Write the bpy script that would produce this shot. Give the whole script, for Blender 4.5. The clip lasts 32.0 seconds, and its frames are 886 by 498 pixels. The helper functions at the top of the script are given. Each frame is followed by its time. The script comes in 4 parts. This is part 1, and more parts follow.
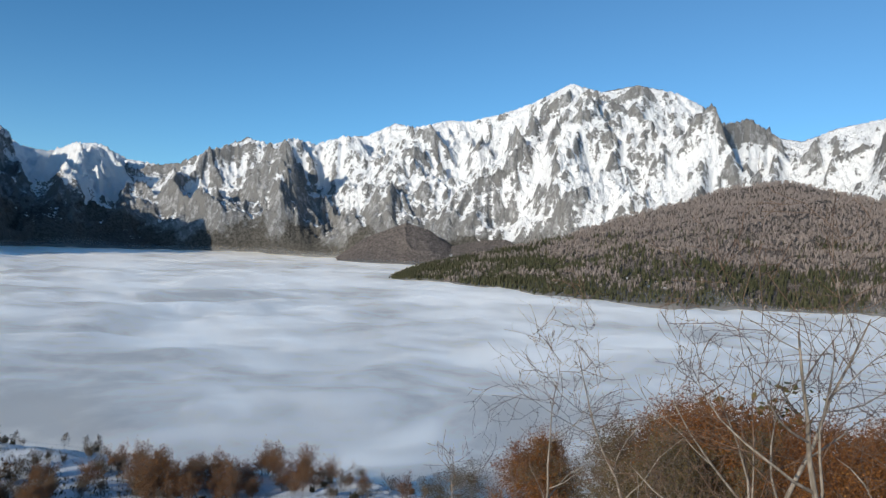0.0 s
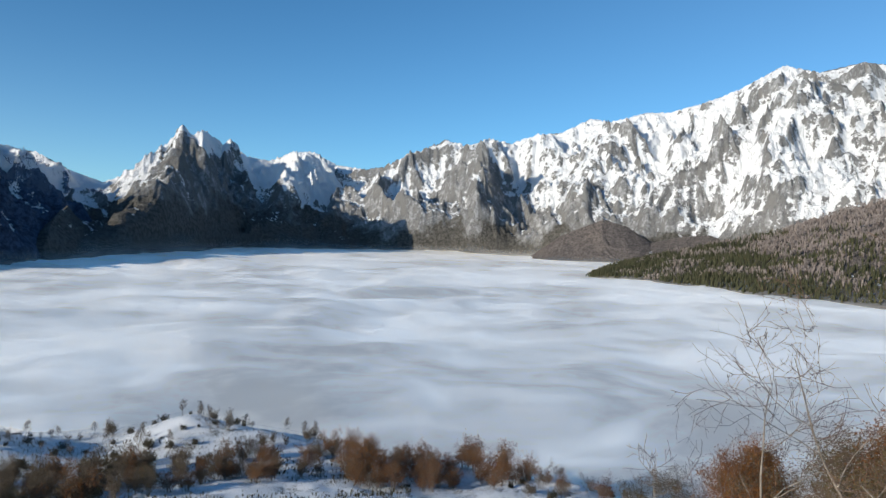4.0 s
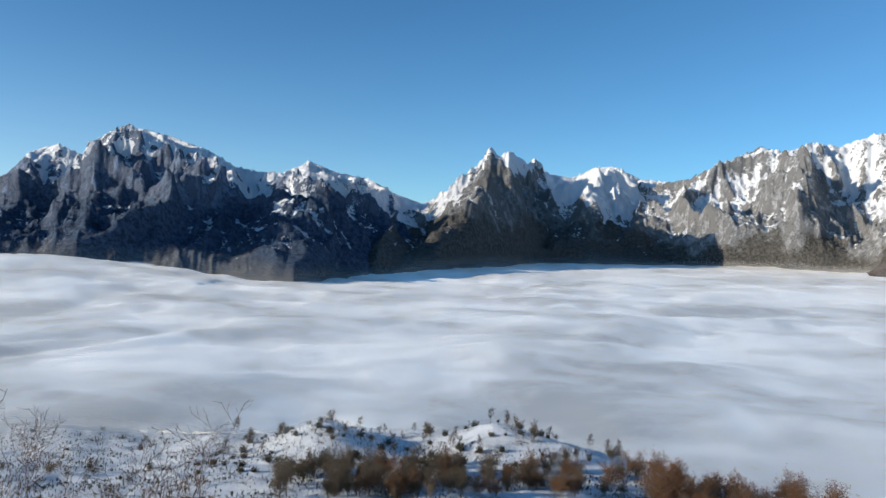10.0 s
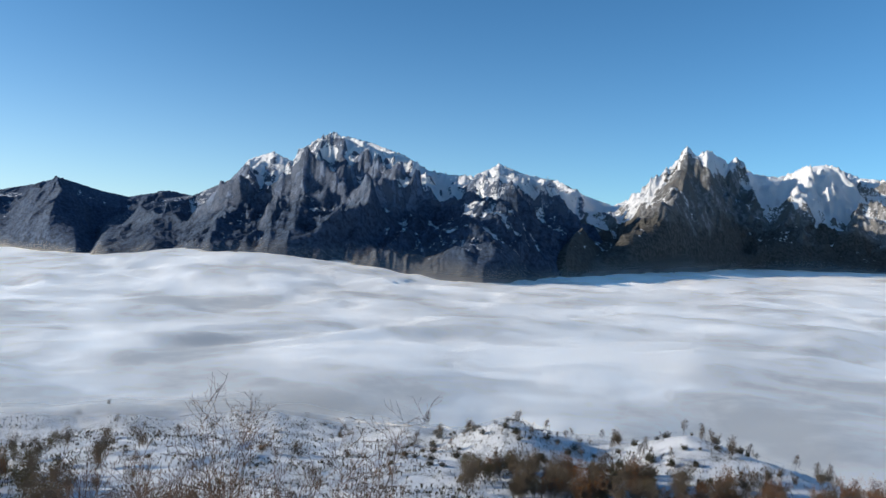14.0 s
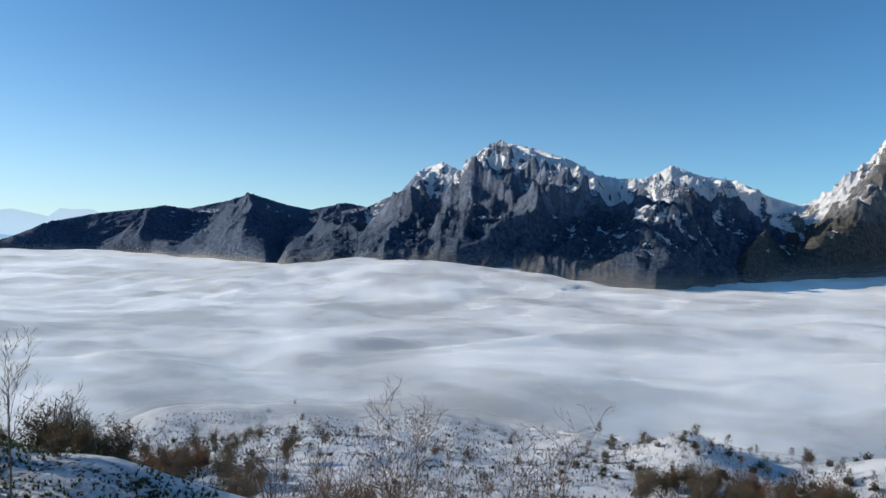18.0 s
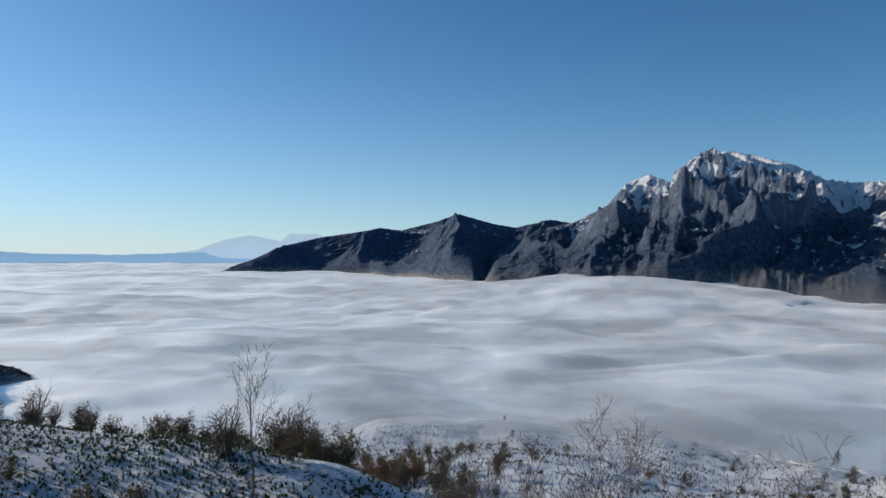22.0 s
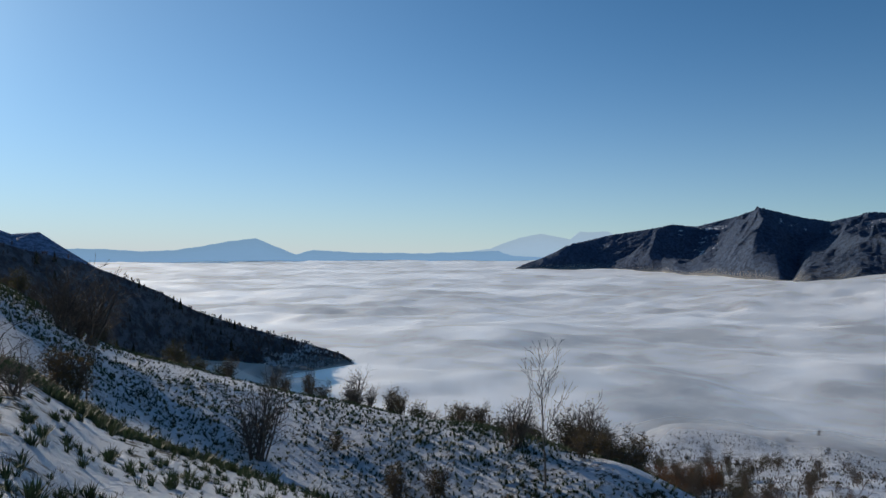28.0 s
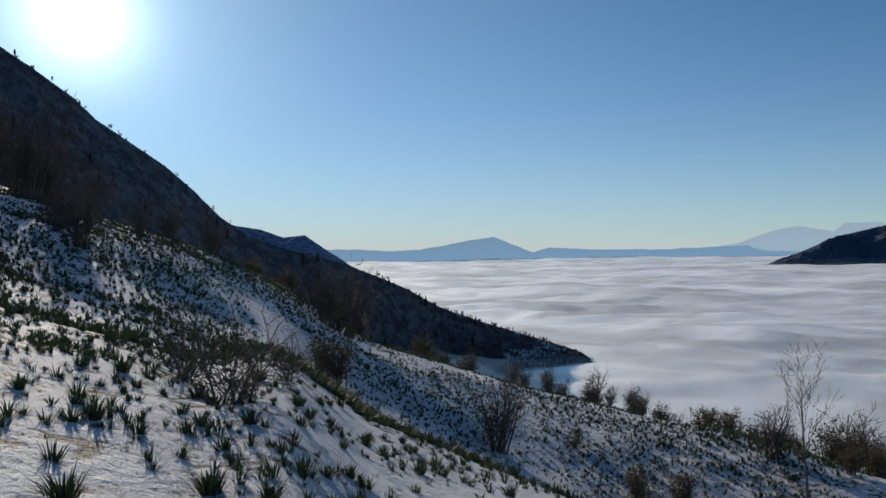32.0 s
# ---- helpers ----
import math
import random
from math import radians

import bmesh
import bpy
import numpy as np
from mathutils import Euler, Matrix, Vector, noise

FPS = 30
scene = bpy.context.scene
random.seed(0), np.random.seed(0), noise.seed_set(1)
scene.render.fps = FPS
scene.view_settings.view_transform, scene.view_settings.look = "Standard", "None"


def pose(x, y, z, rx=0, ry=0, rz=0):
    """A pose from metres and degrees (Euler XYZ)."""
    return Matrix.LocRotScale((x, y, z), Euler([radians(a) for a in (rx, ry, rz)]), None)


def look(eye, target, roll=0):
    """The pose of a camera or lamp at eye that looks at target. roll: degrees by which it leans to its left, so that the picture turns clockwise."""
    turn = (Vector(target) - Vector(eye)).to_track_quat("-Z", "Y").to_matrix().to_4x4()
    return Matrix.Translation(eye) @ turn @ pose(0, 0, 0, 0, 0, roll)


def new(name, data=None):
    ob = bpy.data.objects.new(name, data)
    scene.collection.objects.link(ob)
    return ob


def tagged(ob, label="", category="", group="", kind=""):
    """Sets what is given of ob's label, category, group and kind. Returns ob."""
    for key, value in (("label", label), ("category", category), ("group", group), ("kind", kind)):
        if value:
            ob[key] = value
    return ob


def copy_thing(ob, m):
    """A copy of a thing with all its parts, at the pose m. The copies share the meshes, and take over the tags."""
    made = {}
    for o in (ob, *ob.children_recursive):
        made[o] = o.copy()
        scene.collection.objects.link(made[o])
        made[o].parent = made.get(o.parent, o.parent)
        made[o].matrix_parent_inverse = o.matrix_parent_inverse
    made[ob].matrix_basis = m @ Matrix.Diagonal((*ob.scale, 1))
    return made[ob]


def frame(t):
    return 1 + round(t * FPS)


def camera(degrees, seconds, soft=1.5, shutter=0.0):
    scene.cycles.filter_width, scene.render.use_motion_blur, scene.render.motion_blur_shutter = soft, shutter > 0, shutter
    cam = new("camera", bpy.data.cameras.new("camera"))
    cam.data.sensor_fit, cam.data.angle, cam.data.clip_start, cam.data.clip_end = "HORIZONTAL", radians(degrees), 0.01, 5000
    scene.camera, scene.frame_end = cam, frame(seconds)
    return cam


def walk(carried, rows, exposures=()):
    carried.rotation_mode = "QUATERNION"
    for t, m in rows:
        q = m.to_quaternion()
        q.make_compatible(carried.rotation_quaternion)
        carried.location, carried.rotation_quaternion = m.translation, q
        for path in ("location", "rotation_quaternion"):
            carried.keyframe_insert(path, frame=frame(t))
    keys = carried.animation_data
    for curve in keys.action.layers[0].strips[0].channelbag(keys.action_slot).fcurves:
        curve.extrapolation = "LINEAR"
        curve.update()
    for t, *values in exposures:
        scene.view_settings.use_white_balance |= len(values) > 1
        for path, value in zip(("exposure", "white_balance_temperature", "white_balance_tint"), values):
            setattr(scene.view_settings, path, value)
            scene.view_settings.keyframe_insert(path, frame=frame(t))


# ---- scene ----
# seconds, bearing, elevation and lean in degrees: the camera turns where it stands
TURN = (
    (0.0, 46.37, -0.05, 2.93), (0.5, 45.55, -0.09, 2.91), (1.0, 43.64, -0.21, 2.67), (1.5, 41.85, -0.31, 2.52),
    (2.0, 40.08, -0.40, 2.48), (2.5, 38.08, -0.52, 2.45), (3.0, 36.03, -0.61, 2.43), (3.5, 33.63, -0.74, 2.42),
    (5.5, 26.66, -1.09, 1.24), (6.0, 24.40, -1.15, 1.15), (6.5, 22.29, -1.19, 1.25), (7.0, 20.15, -1.18, 1.20),
    (7.5, 18.00, -1.00, 1.11), (8.0, 15.74, -0.93, 1.07), (8.5, 13.36, -0.98, 1.01), (9.0, 11.25, -0.90, 1.40),
    (9.5, 10.01, -0.57, 1.91), (10.0, 9.04, -0.47, 1.78), (10.5, 7.53, -0.37, 1.77), (11.0, 5.71, -0.39, 1.75),
    (11.5, 3.80, -0.48, 1.71), (12.0, 2.92, -0.51, 1.79), (12.5, 1.97, -0.55, 1.88), (13.0, -0.00, -0.62, 2.04),
    (13.5, -2.70, -0.72, 2.24), (14.0, -5.15, -0.81, 2.35), (14.5, -6.86, -0.86, 2.29), (16.5, -13.34, -0.55, 1.45),
    (17.0, -14.93, -0.58, 1.38), (17.5, -16.12, -0.63, 1.40), (18.0, -17.81, -0.70, 1.40), (18.5, -19.45, -0.71, 1.32),
    (19.0, -21.59, -0.34, 1.19), (19.5, -23.63, -0.05, 1.15), (20.0, -25.53, -0.02, 1.17), (20.5, -27.79, 0.01, 0.91),
    (21.0, -29.76, -0.00, 0.29), (21.5, -31.55, 0.12, 0.06), (22.0, -33.28, 0.39, 0.08), (22.5, -35.39, 0.40, 0.10),
    (23.0, -37.48, 0.45, 0.06), (23.5, -39.42, 0.42, 0.09), (24.0, -41.07, 0.51, 0.10), (24.5, -43.31, 0.51, -0.05),
    (25.0, -45.75, 0.46, -0.05), (25.5, -48.17, 0.44, -0.04), (26.0, -50.31, 0.40, -0.04), (26.5, -51.93, 0.36, -0.09),
    (28.5, -56.08, 0.25, -0.15), (29.0, -57.44, 0.25, -0.13), (29.5, -58.28, 0.21, -0.22), (30.0, -59.11, 0.20, -0.24),
    (30.5, -60.67, 0.17, -0.59), (31.0, -62.96, 0.19, -0.72), (31.5, -66.68, 0.17, -0.96), (32.0, -72.68, 0.24, -1.01),
)
EYE = (0.0, 0.0, 0.0)


def bearing(az, el, r=1.0):
    """A place from a bearing (degrees, clockwise from +y), an elevation and a level distance."""
    a = radians(az)
    return (math.sin(a) * r, math.cos(a) * r, math.tan(radians(el)) * r)


cam = camera(60.66, 32.0, soft=1.5)
walk(cam, [(t, look(EYE, bearing(az, el), lean)) for t, az, el, lean in TURN],
     exposures=((0.0, -0.25, 6950, 8), (3.0, -0.1, 7050, 8), (6.0, -0.1, 7050, 8), (13.0, 0.02, 7100, 10), (19.0, -0.17, 7050, 10), (26.0, -0.7, 7000, 11), (30.0, -0.72, 7250, 12), (32.0, -0.84, 7300, 12)))

# ---- sky and sun ----
SUN_AZ, SUN_EL = -98.1, 16.3
world = bpy.data.worlds.new("sky")
scene.world = world
world.use_nodes = True
wn, wl = world.node_tree.nodes, world.node_tree.links
wn.clear()
w_out, w_bg, w_sky = wn.new("ShaderNodeOutputWorld"), wn.new("ShaderNodeBackground"), wn.new("ShaderNodeTexSky")
w_sky.sky_type, w_sky.sun_disc = "NISHITA", False
w_sky.sun_elevation, w_sky.sun_rotation = radians(SUN_EL), radians(SUN_AZ)
w_sky.altitude, w_sky.air_density, w_sky.dust_density, w_sky.ozone_density = 2600, 1.0, 0.2, 4.0
w_bg.inputs["Strength"].default_value = 0.15
w_tint = wn.new("ShaderNodeMix")
w_tint.data_type, w_tint.blend_type = "RGBA", "MULTIPLY"
w_tint.inputs[0].default_value, w_tint.inputs[7].default_value = 1.0, (0.47, 0.93, 1.08, 1)
wl.new(w_sky.outputs[0], w_tint.inputs[6])
# the glare of the sun itself and the bright air round it
w_way, w_dot = wn.new("ShaderNodeTexCoord"), wn.new("ShaderNodeVectorMath")
w_dot.operation = "DOT_PRODUCT"
w_dot.inputs[1].default_value = Vector(bearing(SUN_AZ, SUN_EL)).normalized()
wl.new(w_way.outputs["Generated"], w_dot.inputs[0])
w_sum = None
for power, gain in ((4, 1.0), (9, 1.1), (60, 3.5), (450, 12.0), (3500, 60.0)):
    w_pow, w_gain = wn.new("ShaderNodeMath"), wn.new("ShaderNodeMath")
    w_pow.operation, w_gain.operation = "POWER", "MULTIPLY_ADD"
    w_pow.use_clamp = True
    w_pow.inputs[1].default_value, w_gain.inputs[1].default_value, w_gain.inputs[2].default_value = power, gain, 0.0
    wl.new(w_dot.outputs["Value"], w_pow.inputs[0])
    wl.new(w_pow.outputs[0], w_gain.inputs[0])
    if w_sum:
        wl.new(w_sum.outputs[0], w_gain.inputs[2])
    w_sum = w_gain
w_add = wn.new("ShaderNodeMix")
w_add.data_type, w_add.blend_type = "RGBA", "ADD"
w_add.inputs[0].default_value = 1.0
w_glow = wn.new("ShaderNodeMix")
w_glow.data_type, w_glow.blend_type = "RGBA", "MULTIPLY"
w_glow.inputs[0].default_value, w_glow.inputs[7].default_value = 1.0, (0.74, 0.97, 1.05, 1)
wl.new(w_sum.outputs[0], w_glow.inputs[6])
wl.new(w_tint.outputs[2], w_add.inputs[6])
wl.new(w_glow.outputs[2], w_add.inputs[7])
# bright haze low over the horizon, strongest towards the sun
w_split = wn.new("ShaderNodeSeparateXYZ")
wl.new(w_way.outputs["Generated"], w_split.inputs[0])


def w_math(op, x, y):
    n = wn.new("ShaderNodeMath")
    n.operation = op
    for k, v in enumerate((x, y)):
        if isinstance(v, (int, float)):
            n.inputs[k].default_value = v
        else:
            wl.new(v, n.inputs[k])
    return n.outputs[0]


w_low = w_math("POWER", w_math("SUBTRACT", 1.0, w_math("ABSOLUTE", w_split.outputs[2], 0.0)), 10.0)
w_near = w_math("POWER", w_math("MULTIPLY_ADD", w_dot.outputs["Value"], 0.5), 2.0)
w_near.node.inputs[0].links[0].from_node.inputs[2].default_value = 0.5
w_haze = wn.new("ShaderNodeMix")
w_haze.data_type, w_haze.blend_type = "RGBA", "MIX"
w_haze.inputs[7].default_value = (6.0, 6.6, 7.4, 1)
wl.new(w_math("MULTIPLY", w_low, w_math("ADD", w_math("MULTIPLY", w_near, 0.85), 0.15)), w_haze.inputs[0])
wl.new(w_add.outputs[2], w_haze.inputs[6])
wl.new(w_haze.outputs[2], w_bg.inputs[0])
wl.new(w_bg.outputs[0], w_out.inputs[0])
sun = new("sun", bpy.data.lights.new("sun", "SUN"))
sun.data.energy, sun.data.angle, sun.data.color = 5.2, radians(0.53), (1.0, 0.945, 0.86)
sun.matrix_world = look(bearing(SUN_AZ, SUN_EL, 100), (0, 0, 0))


# ---- noise ----
TABLE = np.random.RandomState(7).permutation(256)
TABLE = np.concatenate([TABLE, TABLE, TABLE])
SLOPES = np.random.RandomState(3).normal(size=(256, 3))
SLOPES /= np.linalg.norm(SLOPES, axis=1)[:, None]
SLOPE_X, SLOPE_Y, SLOPE_Z = (np.ascontiguousarray(SLOPES[:, k]) for k in range(3))


def perlin(x, y, z=0.0):
    """Gradient noise, about -1 to 1, on numpy arrays."""
    x, y, z = np.broadcast_arrays(np.asarray(x, float), y, z)
    xi, yi, zi = np.floor(x).astype(int), np.floor(y).astype(int), np.floor(z).astype(int)
    fx, fy, fz = x - xi, y - yi, z - zi
    u, v, w = (f * f * f * (f * (f * 6 - 15) + 10) for f in (fx, fy, fz))

    row = [TABLE.take((xi + i) & 255) for i in (0, 1)]

    def corner(i, j, k):
        h = TABLE.take(TABLE.take(row[i] + ((yi + j) & 255)) + ((zi + k) & 255))
        return SLOPE_X.take(h) * (fx - i) + SLOPE_Y.take(h) * (fy - j) + SLOPE_Z.take(h) * (fz - k)

    def mix(a, b, s):
        return a + (b - a) * s

    return 1.5 * mix(mix(mix(corner(0, 0, 0), corner(1, 0, 0), u), mix(corner(0, 1, 0), corner(1, 1, 0), u), v),
                     mix(mix(corner(0, 0, 1), corner(1, 0, 1), u), mix(corner(0, 1, 1), corner(1, 1, 1), u), v), w)


def fbm(x, y, z=0.0, octaves=5, gain=0.5):
    total, amp = 0.0, 1.0
    for k in range(octaves):
        total = total + amp * perlin(x + 17.3 * k, y - 9.1 * k, z + 5.7 * k)
        x, y, z, amp = x * 2.03, y * 2.03, z * 2.03, amp * gain
    return total


def ridged(x, y, z=0.0, octaves=5, gain=0.55):
    """Sharp crests with rounded hollows, 0 to about 2."""
    total, amp, weight = 0.0, 1.0, 1.0
    for k in range(octaves):
        n = (1 - np.abs(perlin(x + 11.9 * k, y + 4.3 * k, z - 7.7 * k))) ** 2
        total = total + amp * n * weight
        weight = np.clip(n * 1.6, 0, 1)
        x, y, z, amp = x * 2.07, y * 2.07, z * 2.07, amp * gain
    return total


def eroded(x, y, seed=0.0, octaves=7, crests=3, gain=0.55):
    """Mountain relief: sharp branching crests, hollows worn smooth. About -1 to 1."""
    total, amp, gx, gy, e = 0.0, 1.0, 0.0, 0.0, 0.03
    for k in range(octaves):
        def layer(u, v):
            n = perlin(u + 13.7 * k, v - 8.3 * k, seed + 3.1 * k)
            return 0.85 - 2.0 * np.sqrt(n * n + 0.004) if k < crests else n
        n = layer(x, y)
        gx, gy = gx + 0.55 * (layer(x + e, y) - n) / e, gy + 0.55 * (layer(x, y + e) - n) / e
        total = total + amp * n / (1 + 0.4 * (gx * gx + gy * gy))
        x, y, amp = 1.62 * x - 1.2 * y, 1.2 * x + 1.62 * y, amp * gain
    return total


def smooth(a, b, x):
    s = np.clip((x - a) / (b - a), 0, 1)
    return s * s * (3 - 2 * s)


def knots(x, table, column):
    """Smooth interpolation in a short table of rows, by their first column."""
    xs, ys = [r[0] for r in table], [r[column] for r in table]
    return np.interp(x, xs, ys)


# ---- materials ----
def material(name, rough=0.8):
    m = bpy.data.materials.new(name)
    m.use_nodes = True
    b = m.node_tree.nodes["Principled BSDF"]
    b.inputs["Roughness"].default_value = rough
    b.inputs["Specular IOR Level"].default_value = 0.25
    return m, m.node_tree.nodes, m.node_tree.links, b


def ramp(nodes, links, fac, stops):
    n = nodes.new("ShaderNodeValToRGB")
    while len(n.color_ramp.elements) < len(stops):
        n.color_ramp.elements.new(0.5)
    for e, (p, c) in zip(n.color_ramp.elements, stops):
        e.position, e.color = p, (*c, 1) if len(c) == 3 else c
    links.new(fac, n.inputs[0])
    return n.outputs[0]


def grey(v):
    return (v, v, v)


def noise_node(nodes, links, scale, detail=6, rough=0.6, coords=None, stretch=None):
    if coords is None:
        coords = nodes.new("ShaderNodeNewGeometry").outputs["Position"]
    if stretch:
        mp = nodes.new("ShaderNodeMapping")
        mp.inputs["Scale"].default_value = stretch
        links.new(coords, mp.inputs[0])
        coords = mp.outputs[0]
    n = nodes.new("ShaderNodeTexNoise")
    n.inputs["Scale"].default_value, n.inputs["Detail"].default_value, n.inputs["Roughness"].default_value = scale, detail, rough
    links.new(coords, n.inputs["Vector"])
    return n.outputs[0]


def math_node(nodes, links, op, a, b=0.0, c=0.0):
    n = nodes.new("ShaderNodeMath")
    n.operation = op
    for i, v in enumerate((a, b, c)):
        if isinstance(v, (int, float)):
            n.inputs[i].default_value = v
        else:
            links.new(v, n.inputs[i])
    return n.outputs[0]


def mix_color(nodes, links, fac, a, b):
    n = nodes.new("ShaderNodeMix")
    n.data_type = "RGBA"
    for sock, v in ((n.inputs[0], fac), (n.inputs[6], a), (n.inputs[7], b)):
        if isinstance(v, (int, float)):
            sock.default_value = v
        elif isinstance(v, tuple):
            sock.default_value = (*v, 1)
        else:
            links.new(v, sock)
    return n.outputs[2]


def step(nodes, links, value, lo, hi):
    n = nodes.new("ShaderNodeMapRange")
    n.interpolation_type = "SMOOTHSTEP"
    n.inputs[1].default_value, n.inputs[2].default_value = lo, hi
    links.new(value, n.inputs[0])
    return n.outputs[0]


def bump(nodes, links, height, strength, distance, shader):
    n = nodes.new("ShaderNodeBump")
    n.inputs["Strength"].default_value, n.inputs["Distance"].default_value = strength, distance
    links.new(height, n.inputs["Height"])
    links.new(n.outputs[0], shader.inputs["Normal"])
    return n


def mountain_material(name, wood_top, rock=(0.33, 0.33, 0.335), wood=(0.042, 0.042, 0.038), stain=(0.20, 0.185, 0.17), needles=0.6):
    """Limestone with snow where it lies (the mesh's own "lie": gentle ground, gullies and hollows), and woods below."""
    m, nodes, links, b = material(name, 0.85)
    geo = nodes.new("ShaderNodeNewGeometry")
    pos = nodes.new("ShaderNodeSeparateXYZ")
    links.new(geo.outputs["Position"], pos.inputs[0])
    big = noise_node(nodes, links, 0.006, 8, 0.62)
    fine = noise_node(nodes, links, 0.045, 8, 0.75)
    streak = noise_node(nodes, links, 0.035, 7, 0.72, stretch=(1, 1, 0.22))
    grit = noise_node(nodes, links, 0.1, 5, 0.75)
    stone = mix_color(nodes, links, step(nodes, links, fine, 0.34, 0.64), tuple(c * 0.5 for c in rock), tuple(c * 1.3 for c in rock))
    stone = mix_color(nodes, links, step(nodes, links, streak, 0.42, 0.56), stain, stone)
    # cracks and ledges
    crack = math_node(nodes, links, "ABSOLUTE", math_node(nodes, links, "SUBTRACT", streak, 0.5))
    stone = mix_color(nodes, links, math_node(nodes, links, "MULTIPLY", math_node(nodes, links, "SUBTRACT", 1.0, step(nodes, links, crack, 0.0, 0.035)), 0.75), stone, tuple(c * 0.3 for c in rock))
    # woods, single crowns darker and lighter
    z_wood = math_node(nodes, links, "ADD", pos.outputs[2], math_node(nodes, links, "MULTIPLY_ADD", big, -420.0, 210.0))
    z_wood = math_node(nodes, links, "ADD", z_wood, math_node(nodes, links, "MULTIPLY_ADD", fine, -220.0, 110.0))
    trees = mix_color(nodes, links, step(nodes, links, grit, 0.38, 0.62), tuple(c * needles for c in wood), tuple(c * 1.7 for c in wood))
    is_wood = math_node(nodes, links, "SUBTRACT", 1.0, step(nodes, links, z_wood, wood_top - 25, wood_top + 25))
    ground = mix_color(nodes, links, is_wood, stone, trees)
    # snow
    lie = nodes.new("ShaderNodeAttribute")
    lie.attribute_name = "lie"
    mid = noise_node(nodes, links, 0.017, 5, 0.6)
    cover = math_node(nodes, links, "MULTIPLY_ADD", math_node(nodes, links, "SUBTRACT", fine, 0.5), 4.6, lie.outputs["Fac"])
    cover = math_node(nodes, links, "MULTIPLY_ADD", math_node(nodes, links, "SUBTRACT", mid, 0.5), 1.8, cover)
    cover = math_node(nodes, links, "MULTIPLY_ADD", math_node(nodes, links, "SUBTRACT", grit, 0.5), 2.8, cover)
    snow = step(nodes, links, cover, -0.10, 0.16)
    links.new(mix_color(nodes, links, snow, ground, (0.82, 0.83, 0.85)), b.inputs["Base Color"])
    rough = math_node(nodes, links, "MULTIPLY_ADD", math_node(nodes, links, "ADD", fine, streak), 1.0, math_node(nodes, links, "MULTIPLY", grit, 0.5))
    bump(nodes, links, rough, 0.9, 13.0, b)
    return m


def fog_material(name, dim, white, sheen_part, spread=0.0):
    """Fog: white droplets in denser and thinner patches, whose dim tone also paints in shaded hollows; see-through
    where it is thin over the ground.
    spread: metres over which light wanders inside it."""
    m, nodes, links, b = material(name, 1.0)
    big, small = noise_node(nodes, links, 0.0034, 4, 0.5), noise_node(nodes, links, 0.0105, 6, 0.58)
    for n in (big.node, small.node):
        n.inputs["Distortion"].default_value = 0.7
    dense = math_node(nodes, links, "MULTIPLY_ADD", small, 0.75, big)
    dense = math_node(nodes, links, "MULTIPLY_ADD", noise_node(nodes, links, 0.032, 5, 0.6), 0.35, dense)
    dense = step(nodes, links, dense, 0.82, 1.26)
    links.new(mix_color(nodes, links, dense, dim, white), b.inputs["Base Color"])
    b.inputs["Specular IOR Level"].default_value = 0.0
    if spread:
        b.subsurface_method = "BURLEY"
        b.inputs["Subsurface Weight"].default_value = 0.85
        b.inputs["Subsurface Radius"].default_value = (1.0, 1.0, 1.0)
        b.inputs["Subsurface Scale"].default_value = spread
    depth = nodes.new("ShaderNodeAttribute")
    depth.attribute_name = "thickness"
    # droplets scatter light forward: a broad sheen towards the sun
    sheen, body = nodes.new("ShaderNodeBsdfGlossy"), nodes.new("ShaderNodeAddShader")
    sheen.inputs["Roughness"].default_value = 0.56
    tone = (sheen_part, 0.945 * sheen_part, 0.86 * sheen_part)
    # the dim patches weaken the sheen as well, deepening the painted hollows
    links.new(mix_color(nodes, links, dense, tuple(0.65 * c for c in tone), tone), sheen.inputs["Color"])
    links.new(b.outputs[0], body.inputs[0])
    haze, both = nodes.new("ShaderNodeBsdfGlossy"), nodes.new("ShaderNodeAddShader")
    haze.inputs["Roughness"].default_value = 0.8
    links.new(mix_color(nodes, links, dense, tuple(0.24 * c for c in tone), tuple(0.36 * c for c in tone)), haze.inputs["Color"])
    # the loose top of the fog has no sharp facets: its sheen follows the swells only in part
    geo, level = nodes.new("ShaderNodeNewGeometry"), nodes.new("ShaderNodeVectorMath")
    level.operation = "MULTIPLY_ADD"
    level.inputs[1].default_value, level.inputs[2].default_value = (0.45, 0.45, 0.45), (0, 0, 0.55)
    links.new(geo.outputs["Normal"], level.inputs[0])
    for n in (sheen, haze):
        links.new(level.outputs[0], n.inputs["Normal"])
    links.new(sheen.outputs[0], both.inputs[0])
    links.new(haze.outputs[0], both.inputs[1])
    links.new(both.outputs[0], body.inputs[1])
    clear, veil = nodes.new("ShaderNodeBsdfTransparent"), nodes.new("ShaderNodeMixShader")
    links.new(depth.outputs["Fac"], veil.inputs[0])
    links.new(clear.outputs[0], veil.inputs[1])
    links.new(body.outputs[0], veil.inputs[2])
    links.new(veil.outputs[0], nodes["Material Output"].inputs["Surface"])
    return m


fog_mat = fog_material("fog", (0.085, 0.079, 0.070), (0.25, 0.231, 0.205), 1.0, 26.0)
mist_mat = fog_material("thin_mist", (0.22, 0.215, 0.208), (0.28, 0.275, 0.265), 0.0)
veil_mat = fog_material("fog_veil", (0.20, 0.19, 0.175), (0.265, 0.249, 0.228), 1.0)
# light put into the colour: a paler, warmer fog for the flank's shadow
loose_lightened_mat = fog_material("loose_lightened_fog", (0.50, 0.45, 0.39), (0.72, 0.65, 0.57), 0.15)
mists = []

